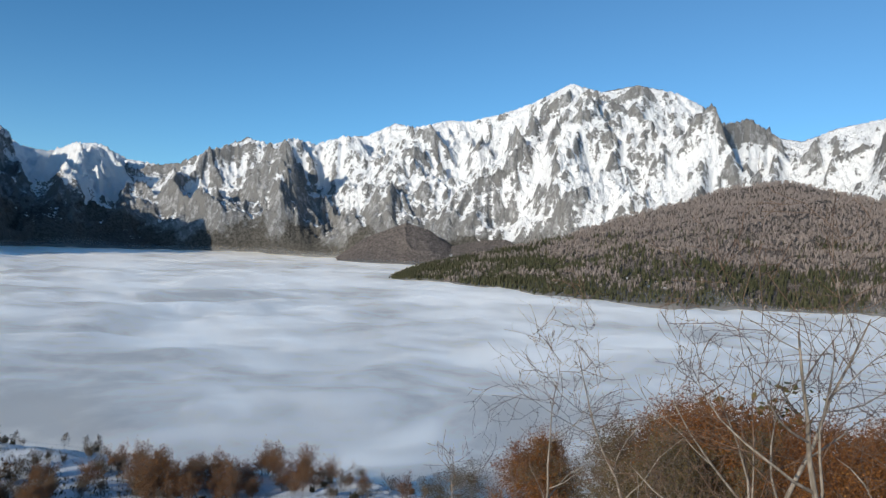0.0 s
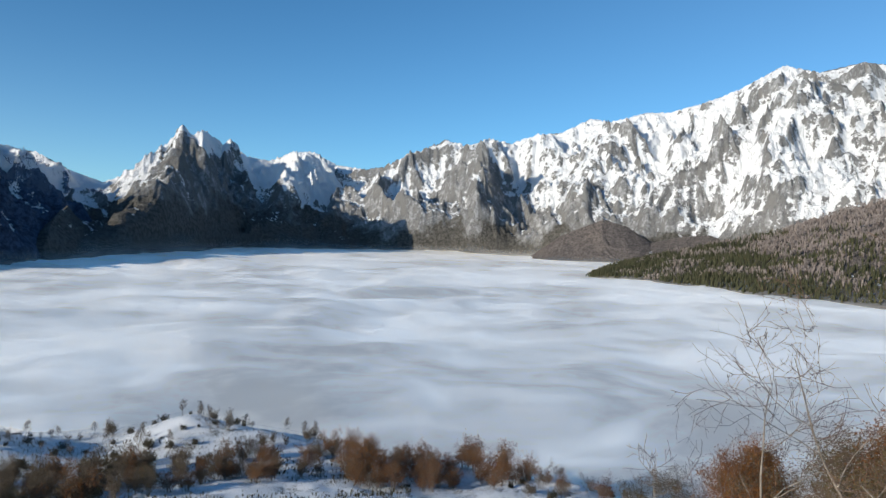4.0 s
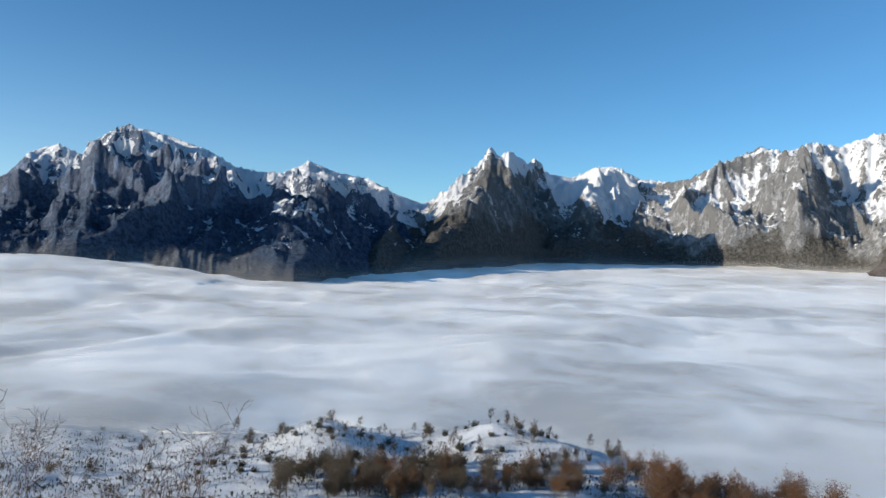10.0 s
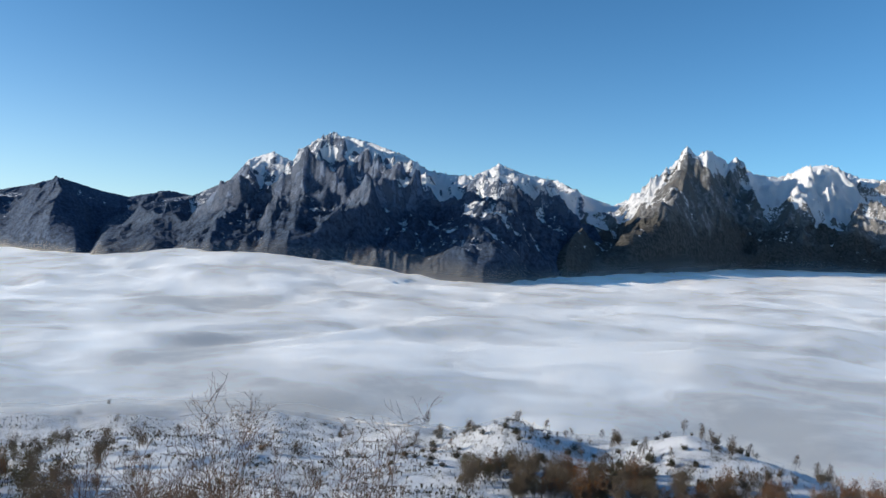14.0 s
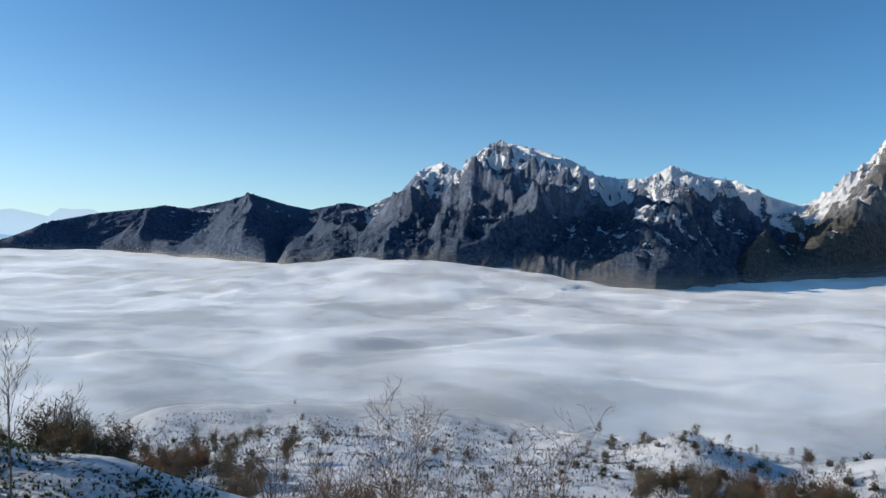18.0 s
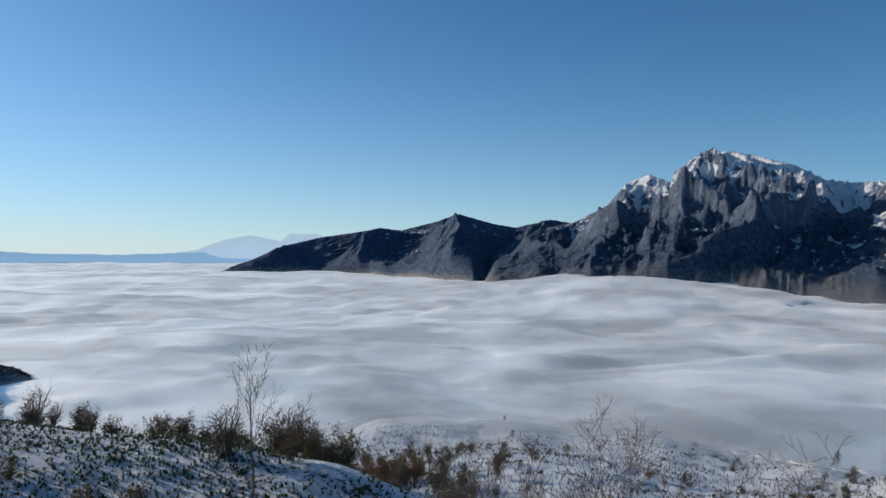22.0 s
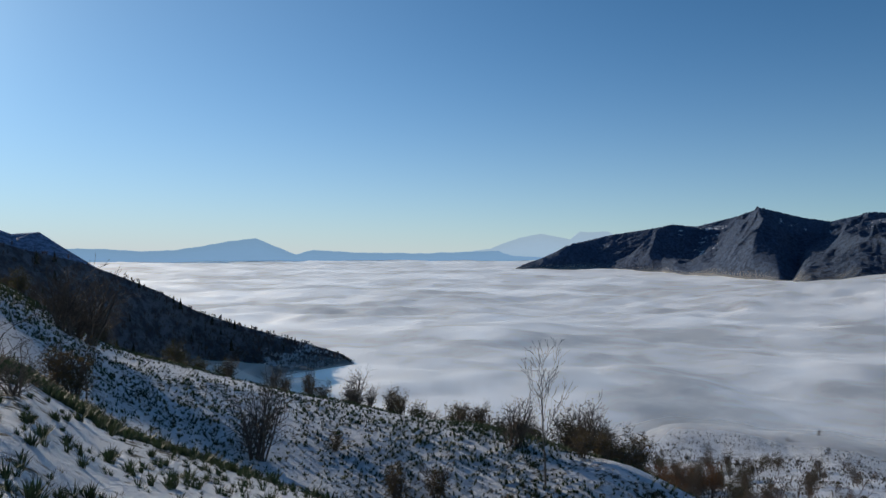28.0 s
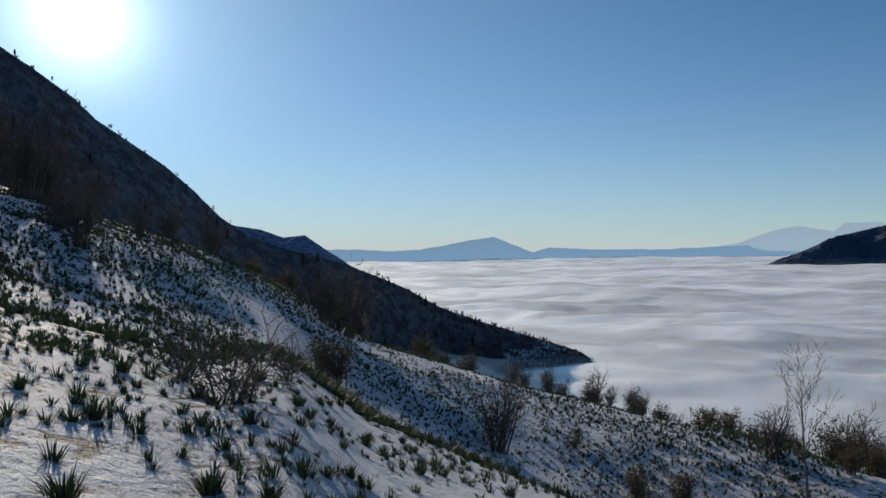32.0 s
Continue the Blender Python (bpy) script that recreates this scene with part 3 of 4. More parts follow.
def ground_height(x, y):
    """Height of the ground under any place."""
    x, y = np.asarray(x, float), np.asarray(y, float)
    r = np.sqrt(x * x + y * y) + 1e-6
    az = np.degrees(np.arctan2(x, y))
    lead = sum(knots((az + d + 180) % 360 - 180, SHOULDER, 1) for d in (-2, -1, 0, 1, 2)) / 5
    edge = sum(knots((az + d + 180) % 360 - 180, SHOULDER, 2) for d in (-4, -2, 0, 2, 4)) / 5
    top = np.tan(np.radians(lead)) * edge
    s = r / edge
    near = -1.65 + (top + 1.65) * s
    gully = smooth(-98, -86, az) * (1 - smooth(-42, -30, az))
    near = near - gully * np.interp(az, (-90, -70, -45), (1.5, 2.2, 2.5)) * np.exp(-((s - 0.5) / 0.19) ** 2)
    near = near - gully * 0.11 * np.clip(az + 80, 0, 40) * smooth(0.2, 0.4, s) * (1 - smooth(0.6, 0.88, s))
    near = near - smooth(-115, -100, az) * (1 - smooth(-92, -84, az)) * 1.5 * np.exp(-((s - 0.36) / 0.2) ** 2)
    # past the shoulder the ground falls away; behind the camera it goes on rising
    fall = np.interp(lead, (-22, -16, -8, -2, 3, 8), (-0.42, -0.5, -0.5, -0.35, -0.05, 0.3))
    beyond = top + (r - edge) * fall
    k = 0.5
    z = np.where(fall < 0, -np.logaddexp(-np.clip(near, -300, 300) / k, -np.clip(beyond, -300, 300) / k) * k, np.where(s < 1, near, beyond))
    z = np.where(r < 8, near, z)
    # the bench with its knolls, and the drop below the fog
    bench = -64.0 - 0.115 * (r - 180)
    for a, d, h, w1, w2 in KNOLLS:
        kx, ky = math.sin(radians(a)) * d, math.cos(radians(a)) * d
        u = (x - kx) * math.cos(radians(a)) - (y - ky) * math.sin(radians(a))
        v = (x - kx) * math.sin(radians(a)) + (y - ky) * math.cos(radians(a))
        bench = bench + h * np.exp(-(u / w1) ** 2 - (v / w2) ** 2)
    rim = bench_rim(az)
    bench = bench - 0.55 * np.clip(r - rim, 0, None)
    inside = smooth(-66, -46, az) * (1 - smooth(60, 95, az))
    bench = bench * inside + -160 * (1 - inside)
    k = 6.0
    both = np.logaddexp(np.clip(z, -400, 400) / k, np.clip(bench, -400, 400) / k) * k
    z = np.where(r > 70, both, z)
    z = np.maximum(z, -165)
    z = np.minimum(z, 160)
    z = z + np.clip((r - 2) / 12, 0.2, 1) * 0.22 * fbm(x / 6, y / 6, 0.0, 4) + smooth(60, 200, r) * (1.6 * fbm(x / 38, y / 38, 3.0, 5) + 0.5 * ridged(x / 11, y / 11, 2.0, 2) * smooth(120, 200, r))
    return z


m_snow, nodes, links, b = material("snow_on_grass", 0.7)
tuft = noise_node(nodes, links, 3.2, 6, 0.7)
patch = noise_node(nodes, links, 0.13, 6, 0.65)
clod = noise_node(nodes, links, 0.7, 5, 0.65)
mask = math_node(nodes, links, "MULTIPLY_ADD", patch, 0.8, math_node(nodes, links, "MULTIPLY", tuft, 1.5))
mask = math_node(nodes, links, "MULTIPLY_ADD", clod, 0.7, mask)
mask = step(nodes, links, mask, 1.27, 1.40)
grass = mix_color(nodes, links, noise_node(nodes, links, 9.0, 4), (0.035, 0.04, 0.018), (0.12, 0.095, 0.05))
links.new(mix_color(nodes, links, mask, grass, (0.80, 0.82, 0.85)), b.inputs["Base Color"])
bump(nodes, links, math_node(nodes, links, "MULTIPLY_ADD", mask, 0.5, tuft), 1.0, 0.3, b)

view = np.arange(-116, 92, 0.3)
azs = np.concatenate([np.arange(-180, -116, 2.0), view, np.arange(92, 180.1, 2.0)])
rs = np.concatenate([[0.0], np.geomspace(0.8, 60, 110), np.geomspace(61, 470, 190), np.geomspace(480, 4980, 40)])
A, R = np.radians(azs)[None, :], rs[:, None]
X, Y = np.sin(A) * R, np.cos(A) * R
ground = tagged(sheet("ground", X, Y, ground_height(X, Y), m_snow), "steep grassy mountainside under thin fresh snow", "ground", kind="structure")

# ---- the sea of fog ----
def fog_height(x, y):
    r = np.sqrt(x * x + y * y)
    far = 1 - 0.6 * smooth(700, 3200, r)
    warp = 0.5 * fbm(x / 500, y / 500, 1.0, 3)
    z = -96 + 0.0092 * r + 9 * fbm(x / 650 + warp, y / 520 + warp, 4.0, 2)
    puffs = np.sqrt(perlin(x / 260 + warp, y / 230 - warp, 9.0) ** 2 + 0.02) - 0.3
    small = np.sqrt(perlin(x / 105 + 2 * warp, y / 95 - warp, 7.0) ** 2 + 0.02) - 0.3 + 0.25 * fbm(x / 45 + warp, y / 45, 2.0, 2)
    # the swell against the mountain across
    bank = 40 * np.exp(-((x + 560) / 330) ** 2 - ((y - 1400) / 330) ** 2)
    ragged = smooth(700, 1100, r) * 3.5 * fbm(x / 75 + warp, y / 120, 6.0, 4)
    return z + bank + ragged + far * (18 * puffs + 6 * small)


fview = np.arange(-112, 92, 0.3)
azs = np.concatenate([np.arange(-180, -112, 2.0), fview, np.arange(92, 180.1, 2.0)])
rs = np.concatenate([np.geomspace(150, 4970, 300)])
A, R = np.radians(azs)[None, :], rs[:, None]
X, Y = np.sin(A) * R, np.cos(A) * R
Z, Z_ground = fog_height(X, Y), ground_height(X, Y)


fog = tagged(sheet("fog_sea", X, Y, Z, fog_mat, smooth(0, 12, Z - Z_ground)), "white sea of fog filling the valley", "fog", kind="structure")
# a tongue of looser fog in the hollow before the flank
az2, r2 = np.radians(np.arange(-82, -58, 0.12))[None, :], np.linspace(400, 600, 120)[:, None]
tx, ty = np.sin(az2) * r2, np.cos(az2) * r2
rag = fbm(tx / 50, ty / 50, 5.0, 3)
tongue = np.exp(-((tx + 468) / 66) ** 2 - ((ty - 165) / 46) ** 2) + 0.2 * rag
mists.append(sheet("fog_tongue", tx, ty, fog_height(tx, ty) + 13 * np.clip(0.3 + tongue + 0.5 * rag, 0, 2), loose_lightened_mat, 0.92 * smooth(0.05, 0.85, tongue)))
# mist lying on the outer edge of the bench
azs = np.arange(-64, 34, 0.3)
rs = np.linspace(225, 470, 90)
A, R = np.radians(azs)[None, :], rs[:, None]
X, Y = np.sin(A) * R, np.cos(A) * R
edge = bench_rim(azs)[None, :] + 14 * fbm(X / 60, Y / 60, 3.0, 3)
some = np.interp(azs, (-64, -50, -14, -4, 10, 34), (0.3, 0.5, 0.5, 0.22, 0.05, 0.0))[None, :]
some = some * smooth(-75, 20, R - edge) * (1 - smooth(60, 110, R - edge))
mists.append(sheet("bench_mist", X, Y, np.maximum(ground_height(X, Y) + 1.6, fog_height(X, Y) + 1), veil_mat, some))
for ob in mists:
    ob.parent = fog

# ---- plants ----
def bark(name, light, dark, rough=0.85):
    m, nodes, links, b = material(name, rough)
    n = noise_node(nodes, links, 14.0, 5, 0.65, stretch=(1, 1, 0.25))
    links.new(mix_color(nodes, links, step(nodes, links, n, 0.35, 0.65), dark, light), b.inputs["Base Color"])
    bump(nodes, links, n, 0.4, 0.01, b)
    return m


def foliage(name, colors, rough=0.7, glow=0.25):
    """Leaves whose colour varies from one to the next, letting some light through."""
    m, nodes, links, b = material(name, rough)
    isle = nodes.new("ShaderNodeNewGeometry").outputs["Random Per Island"]
    stops = [(i / max(1, len(colors) - 1), c) for i, c in enumerate(colors)]
    col = ramp(nodes, links, isle, stops)
    patch = noise_node(nodes, links, 0.6, 3)
    col = mix_color(nodes, links, step(nodes, links, patch, 0.35, 0.7), col, colors[0])
    links.new(col, b.inputs["Base Color"])
    tr = nodes.new("ShaderNodeBsdfTranslucent")
    links.new(col, tr.inputs[0])
    mx = nodes.new("ShaderNodeMixShader")
    mx.inputs[0].default_value = glow
    links.new(b.outputs[0], mx.inputs[1])
    links.new(tr.outputs[0], mx.inputs[2])
    links.new(mx.outputs[0], nodes["Material Output"].inputs["Surface"])
    return m


bark_pale = bark("pale_bark", (0.31, 0.265, 0.22), (0.15, 0.125, 0.10))
bark_brown = bark("brown_bark", (0.17, 0.135, 0.105), (0.075, 0.06, 0.05))
bark_grey = bark("grey_bark", (0.21, 0.175, 0.14), (0.10, 0.085, 0.07))
twig_red = bark("red_twigs", (0.20, 0.125, 0.085), (0.10, 0.065, 0.048))
leaf_russet = foliage("russet_leaves", ((0.17, 0.062, 0.020), (0.31, 0.13, 0.036), (0.24, 0.085, 0.028), (0.34, 0.17, 0.05)))
leaf_brown = foliage("brown_leaves", ((0.10, 0.07, 0.03), (0.17, 0.12, 0.05), (0.13, 0.085, 0.04), (0.12, 0.10, 0.04)))
leaf_olive = foliage("olive_leaves", ((0.06, 0.06, 0.02), (0.13, 0.115, 0.035), (0.09, 0.08, 0.03), (0.17, 0.14, 0.05)))
leaf_dark = foliage("dark_leaves", ((0.018, 0.024, 0.012), (0.04, 0.045, 0.02), (0.028, 0.034, 0.016), (0.05, 0.045, 0.025)))
blade_green = foliage("green_blades", ((0.03, 0.05, 0.022), (0.05, 0.085, 0.035), (0.075, 0.09, 0.04), (0.035, 0.06, 0.028)), 0.65, 0.2)
blade_dry = foliage("dry_blades", ((0.10, 0.08, 0.04), (0.20, 0.16, 0.08), (0.07, 0.07, 0.03)), 0.7, 0.3)


class Mesh:
    """Collects quads for one mesh."""

    def __init__(self):
        self.v, self.f, self.n = [], [], 0

    def tube(self, pts, rad, sides=4):
        pts = np.asarray(pts, float)
        rad = np.asarray(rad, float)
        d = np.gradient(pts, axis=0)
        d /= np.linalg.norm(d, axis=1)[:, None] + 1e-9
        ref = np.where(np.abs(d[:, 2:3]) > 0.9, [[1.0, 0, 0]], [[0, 0, 1.0]])
        u = np.cross(d, ref)
        u /= np.linalg.norm(u, axis=1)[:, None] + 1e-9
        w = np.cross(d, u)
        k = len(pts)
        ang = np.arange(sides) * 2 * np.pi / sides
        ring = u[:, None] * np.cos(ang)[None, :, None] + w[:, None] * np.sin(ang)[None, :, None]
        self.v.append((pts[:, None] + ring * rad[:, None, None]).reshape(-1, 3))
        i = np.arange(k * sides).reshape(k, sides) + self.n
        j = np.roll(i, -1, axis=1)
        self.f.append(np.stack([i[:-1], j[:-1], j[1:], i[1:]], -1).reshape(-1, 4))
        self.n += k * sides

    def quads(self, q):
        q = np.asarray(q, float).reshape(-1, 3)
        self.v.append(q)
        self.f.append(np.arange(len(q)).reshape(-1, 4) + self.n)
        self.n += len(q)

    def leaves(self, rng, places, size, flat=0.4):
        """A small pointed leaf at every place, turned at random."""
        p = np.asarray(places, float)
        n = len(p)
        a = rng.normal(size=(n, 3))
        a[:, 2] *= flat
        a /= np.linalg.norm(a, axis=1)[:, None]
        b = np.cross(a, rng.normal(size=(n, 3)))
        b /= np.linalg.norm(b, axis=1)[:, None] + 1e-9
        s = size * rng.uniform(0.6, 1.4, (n, 1))
        self.quads(np.stack([p - a * s, p + b * s * 0.6, p + a * s, p - b * s * 0.6], 1))

    def build(self, name, mat, parent=None, label="", shade=True):
        ob = mesh_object(name, np.concatenate(self.v), np.concatenate(self.f), mat, shade)
        if parent:
            ob.parent = parent
        return tagged(ob, label)


def limb(rng, start, way, length, radius, bend=0.25, lift=0.0, points=6, tip=0.35):
    """A wavering branch as points and radii."""
    pts, d = [np.array(start, float)], np.array(way, float)
    d /= np.linalg.norm(d)
    for i in range(points - 1):
        d = d + rng.normal(size=3) * bend + np.array([0, 0, lift])
        d /= np.linalg.norm(d)
        pts.append(pts[-1] + d * length / (points - 1))
    return np.array(pts), np.linspace(radius, radius * tip, points)


def shoots(rng, pts, rad, count, length, lo=0.3, spread=0.9, bend=0.2, lift=0.05, points=5, thin=0.55, tip=0.3):
    """Side branches along a branch."""
    made = []
    n = len(pts)
    for i in range(count):
        s = (lo + (1 - lo) * (i + rng.uniform(0.1, 0.9)) / count) * (n - 1.001)
        k = int(s)
        p = pts[k] + (pts[k + 1] - pts[k]) * (s - k)
        d = pts[k + 1] - pts[k]
        d /= np.linalg.norm(d) + 1e-9
        side = np.cross(d, rng.normal(size=3))
        side /= np.linalg.norm(side) + 1e-9
        r0 = np.interp(s, range(n), rad)
        ln = length * rng.uniform(0.6, 1.25) * (1.15 - 0.55 * s / n)
        made.append(limb(rng, p, d * (1 - 0.45 * spread) + side * spread, ln, r0 * thin, bend, lift, points, tip))
    return made


def bare_tree(rng, height, radius, limbs, subs, twigs, mat, twig_mat, label, lean=(0, 0), name="bare_tree", spread=0.8, reach=0.55, lift=0.08, clear=0.25, bend=0.075, leaf=None, leaves=0, leaf_size=0.05, fine=1.0, sprigs=0, near=False):
    """A bare tree: trunk, each main limb a part, the twigs one part (near: one on each limb), with some leaves left on where asked."""
    root = tagged(new(name), label, "tree")
    m = Mesh()
    pts, rad = limb(rng, (0, 0, -0.25), (lean[0], lean[1], 1), height + 0.25, radius * 0.8, bend, 0.03, 10, 0.16)
    m.tube(pts, rad, 7)
    m.build("trunk", mat, root)
    tw, tips = Mesh(), []
    for bp, br in shoots(rng, pts, rad, limbs, height * reach, clear, spread, 0.07 + bend, lift, 7, 0.6, 0.22):
        lm = Mesh()
        lm.tube(bp, br, 5)
        branch = lm.build("limb", mat, root)
        tw = Mesh() if near else tw
        for sp, sr in shoots(rng, bp, br, subs, height * reach * 0.5, 0.2, spread, 0.1 + bend, lift, 5, 0.6, 0.3):
            sr = np.maximum(sr, 0.0035 * fine)
            tw.tube(sp, sr, 4)
            tips.append(sp[-1])
            for tp, tr in shoots(rng, sp, sr, twigs, height * reach * 0.26, 0.15, spread, 0.2, lift, 4, 0.65, 0.5):
                tr = np.maximum(tr, 0.0028 * fine)
                tw.tube(tp, tr, 3)
                tips += [tp[2], tp[3]]
                if sprigs:
                    for qp, qr in shoots(rng, tp, tr, sprigs, height * reach * 0.13, 0.2, spread, 0.2, lift, 3, 0.8, 0.6):
                        tw.tube(qp, np.maximum(qr, 0.0022 * fine), 3)
        if near:
            tw.build("twig_spray", twig_mat, branch)
    if not near:
        tw.build("branchwork", twig_mat, root)
    if leaves:
        lv = Mesh()
        at = np.array(tips)[rng.randint(0, len(tips), leaves)] + rng.normal(size=(leaves, 3)) * height * 0.035
        lv.leaves(rng, at, leaf_size)
        lv.build("foliage", leaf, root, shade=False)
    return root


def shrub(rng, height, stems, mat, label, leaf=None, leaves=0, leaf_size=0.05, name="shrub", spread=0.55, thick=0.018, twigs=5, fine=1.0, sprigs=3, category="shrub", twig_mat=None):
    """A bush of many stems from one root, with twigs and, where asked, withered or green leaves."""
    root = tagged(new(name), label, category)
    st, tw, tips = Mesh(), Mesh(), []
    for i in range(stems):
        a = rng.uniform(0, 2 * np.pi)
        s = spread * rng.uniform(0.2, 1.0)
        pts, rad = limb(rng, (0.08 * height * rng.normal(), 0.08 * height * rng.normal(), -0.12), (math.cos(a) * s, math.sin(a) * s, 1), height * rng.uniform(0.42, 1.08),
                        thick * height * rng.uniform(0.6, 1.2), 0.12, 0.06, 6, 0.3)
        st.tube(pts, rad, 5)
        for sp, sr in shoots(rng, pts, rad, twigs, height * 0.38, 0.2, 0.75, 0.16, 0.08, 4, 0.6, 0.4):
            sr = np.maximum(sr, 0.004 * fine)
            tw.tube(sp, sr, 3)
            tips += [sp[-1], sp[-2]]
            for tp, tr in shoots(rng, sp, sr, sprigs, height * 0.2, 0.2, 0.8, 0.2, 0.05, 3, 0.7, 0.6):
                tw.tube(tp, np.maximum(tr, 0.003 * fine), 3)
                tips += [tp[-1], tp[1]]
    st.build("stem", mat, root)
    tw.build("branchwork", twig_mat or mat, root)
    if leaves:
        lv = Mesh()
        at = np.array(tips)[rng.randint(0, len(tips), leaves)] + rng.normal(size=(leaves, 3)) * height * 0.05
        lv.leaves(rng, at, leaf_size)
        lv.build("foliage", leaf, root, shade=False)
    return root


def spot(az, r, sink=0.05):
    x, y, _ = bearing(az, 0, r)
    return x, y, float(ground_height(x, y)) - sink


def stand(x, y, z, size=1.0, turn=0.0, tilt=0.0, tall=1.0):
    return pose(x, y, z, tilt, 0, turn) @ Matrix.Diagonal((size, size, size * tall, 1))


class Kind:
    """One plant, placed once as it was built and then copied."""

    def __init__(self, ob, group=""):
        self.ob, self.used, self.group, self.tall = ob, False, group, 0

    def under(self, az, r, top, rng=random):
        """Placed so that its top shows at the elevation top."""
        self.tall = self.tall or max(c[2] for o in self.ob.children for c in o.bound_box) * 0.93
        z = spot(az, r)[2]
        turn = rng.uniform(0, 360)
        size = max(0.4, (math.tan(radians(top)) * r - z) / self.tall)
        x, y, z = spot(az, r)
        ob = self.ob if not self.used else copy_thing(self.ob, Matrix())
        self.used = True
        ob.matrix_basis = stand(x, y, z, size, turn)
        return tagged(ob, group=self.group)

    def at(self, az, r, size=1.0, turn=None, rng=random):
        turn = rng.uniform(0, 360) if turn is None else turn
        x, y, z = spot(az, r)
        if not self.used:
            self.used = True
            self.ob.matrix_basis = stand(x, y, z, 1.0, turn)
            if self.group:
                tagged(self.ob, group=self.group)
            return self.ob
        return copy_thing(self.ob, stand(x, y, z, size, turn, rng.uniform(-4, 4), rng.uniform(0.8, 1.25)))


RNG = np.random.RandomState(11)
# saplings below the camera, over the valley
for az, r, height, rad, lean, limbs in ((74.0, 8.6, 3.7, 0.075, (0.02, 0.06), 7), (68.6, 9.2, 4.2, 0.06, (-0.12, -0.05), 7), (71.2, 10.5, 3.6, 0.045, (-0.1, 0.1), 5), (56.6, 12.0, 3.7, 0.045, (-0.05, 0.0), 7),
                                        (50.4, 13.0, 2.6, 0.0288, (-0.12, 0.05), 7), (63.5, 11.5, 4.2, 0.045, (-0.15, 0.0), 7), (78.5, 9.5, 3.8, 0.06, (0.1, 0.0), 7)):
    tree = bare_tree(RNG, height, rad, limbs, 6, 4, bark_pale, twig_red, "slender bare sapling with pale bark and reddish twigs", lean, "bare_sapling", 0.85, 0.5, 0.08, 0.2, 0.13, sprigs=1, fine=1.1, near=True)
    x, y, z = spot(az, r)
    tree.matrix_basis = stand(x, y, z)
for az, r, height, rad, lean, limbs in ((-12.5, 14.0, 2.7, 0.028, (0.18, 0.0), 5), (-17.5, 13.0, 2.6, 0.028, (-0.2, 0.05), 5), (-21.5, 14.5, 2.5, 0.026, (0.05, 0.1), 5), (-15.0, 15.0, 2.2, 0.022, (0.1, -0.1), 5), (-24.5, 16, 2.3, 0.022, (0, 0), 5)):
    tree = bare_tree(RNG, height, rad, limbs, 5, 4, bark_brown, twig_red, "young bare tree with thin arching reddish branches", lean, "bare_sapling", 0.7, 0.6, 0.10, 0.3, 0.14, sprigs=2, fine=1.2, near=True)
    x, y, z = spot(az, r)
    tree.matrix_basis = stand(x, y, z)
# the tall thin tree on the shoulder
x, y, z = spot(-47.4, 33)
tall = (-4.2 - z) / 1.2
tree = bare_tree(np.random.RandomState(3), tall, 0.013 * tall, 11, 4, 3, bark_grey, bark_brown, "tall thin bare tree with upright branches on snow", (0.0, 0.0), "bare_tree", 0.5, 0.42, 0.16, 0.3, fine=2.2, sprigs=1, near=True)
tree.matrix_basis = stand(x, y, z)

# shrubs on the snowy slope
bush_grey = Kind(shrub(RNG, 2.4, 16, bark_brown, "bare dark brown bush on thin snow", spread=0.6, twigs=7, fine=2.4, sprigs=4), "bushes on the slope")
bush_brown = Kind(shrub(RNG, 1.9, 14, bark_brown, "withered brown bush on thin snow", leaf_brown, 900, 0.05, spread=0.6, twigs=6, fine=2.4), "bushes on the slope")
bush_olive = Kind(shrub(RNG, 1.7, 14, bark_brown, "olive brown bush on thin snow", leaf_olive, 1100, 0.05, spread=0.7, twigs=6, fine=2.4), "bushes on the slope")
bush_thorn = Kind(shrub(RNG, 1.3, 9, bark_brown, "bare dark thorn shrub among grass tussocks", spread=0.9, twigs=7, fine=1.2, thick=0.012), "thorn shrubs")
R2 = random.Random(5)
bush_grey.at(-49.6, 37, rng=R2)
bush_grey.at(-68.8, 36, 1.25, rng=R2)
bush_grey.at(-80.2, 52, 2.0, rng=R2)
bush_grey.at(-81.5, 50, 1.6, rng=R2)
bush_brown.at(-80.9, 30, 1.0, rng=R2)
bush_brown.at(-82.0, 31, 0.9, rng=R2)
bush_thorn.at(-88.5, 9.2, rng=R2)
bush_thorn.at(-87.5, 9.8, 0.8, rng=R2)
bush_thorn.at(-91.5, 12, 0.9, rng=R2)
bush_thorn.at(-84.5, 12.5, 0.8, rng=R2)
for az, r, size in ((-98.3, 36, 1.3), (-99.5, 40, 1.1), (-94.5, 52, 0.9), (-101.5, 58, 2.4), (-103.5, 56, 2.6), (-100.2, 60, 1.9), (-105.5, 52, 2.4), (-97.5, 62, 1.5), (-92.5, 60, 1.2), (-89.5, 62, 1.3)):
    bush_grey.at(az, r, size, rng=R2)
for i in range(72):
    az = R2.uniform(-88, -40)
    edge = float(np.interp(az, (-88, -70, -50, -40), (66, 60, 45, 40)))
    R2.choice((bush_grey, bush_brown, bush_brown, bush_olive)).at(az, edge * R2.uniform(0.97, 1.12), R2.uniform(0.5, 1.2), rng=R2)
for i in range(30):
    az = R2.uniform(-88, -74)
    R2.choice((bush_grey, bush_brown, bush_grey)).at(az, R2.uniform(80, 130), R2.uniform(1.2, 2.6), rng=R2)
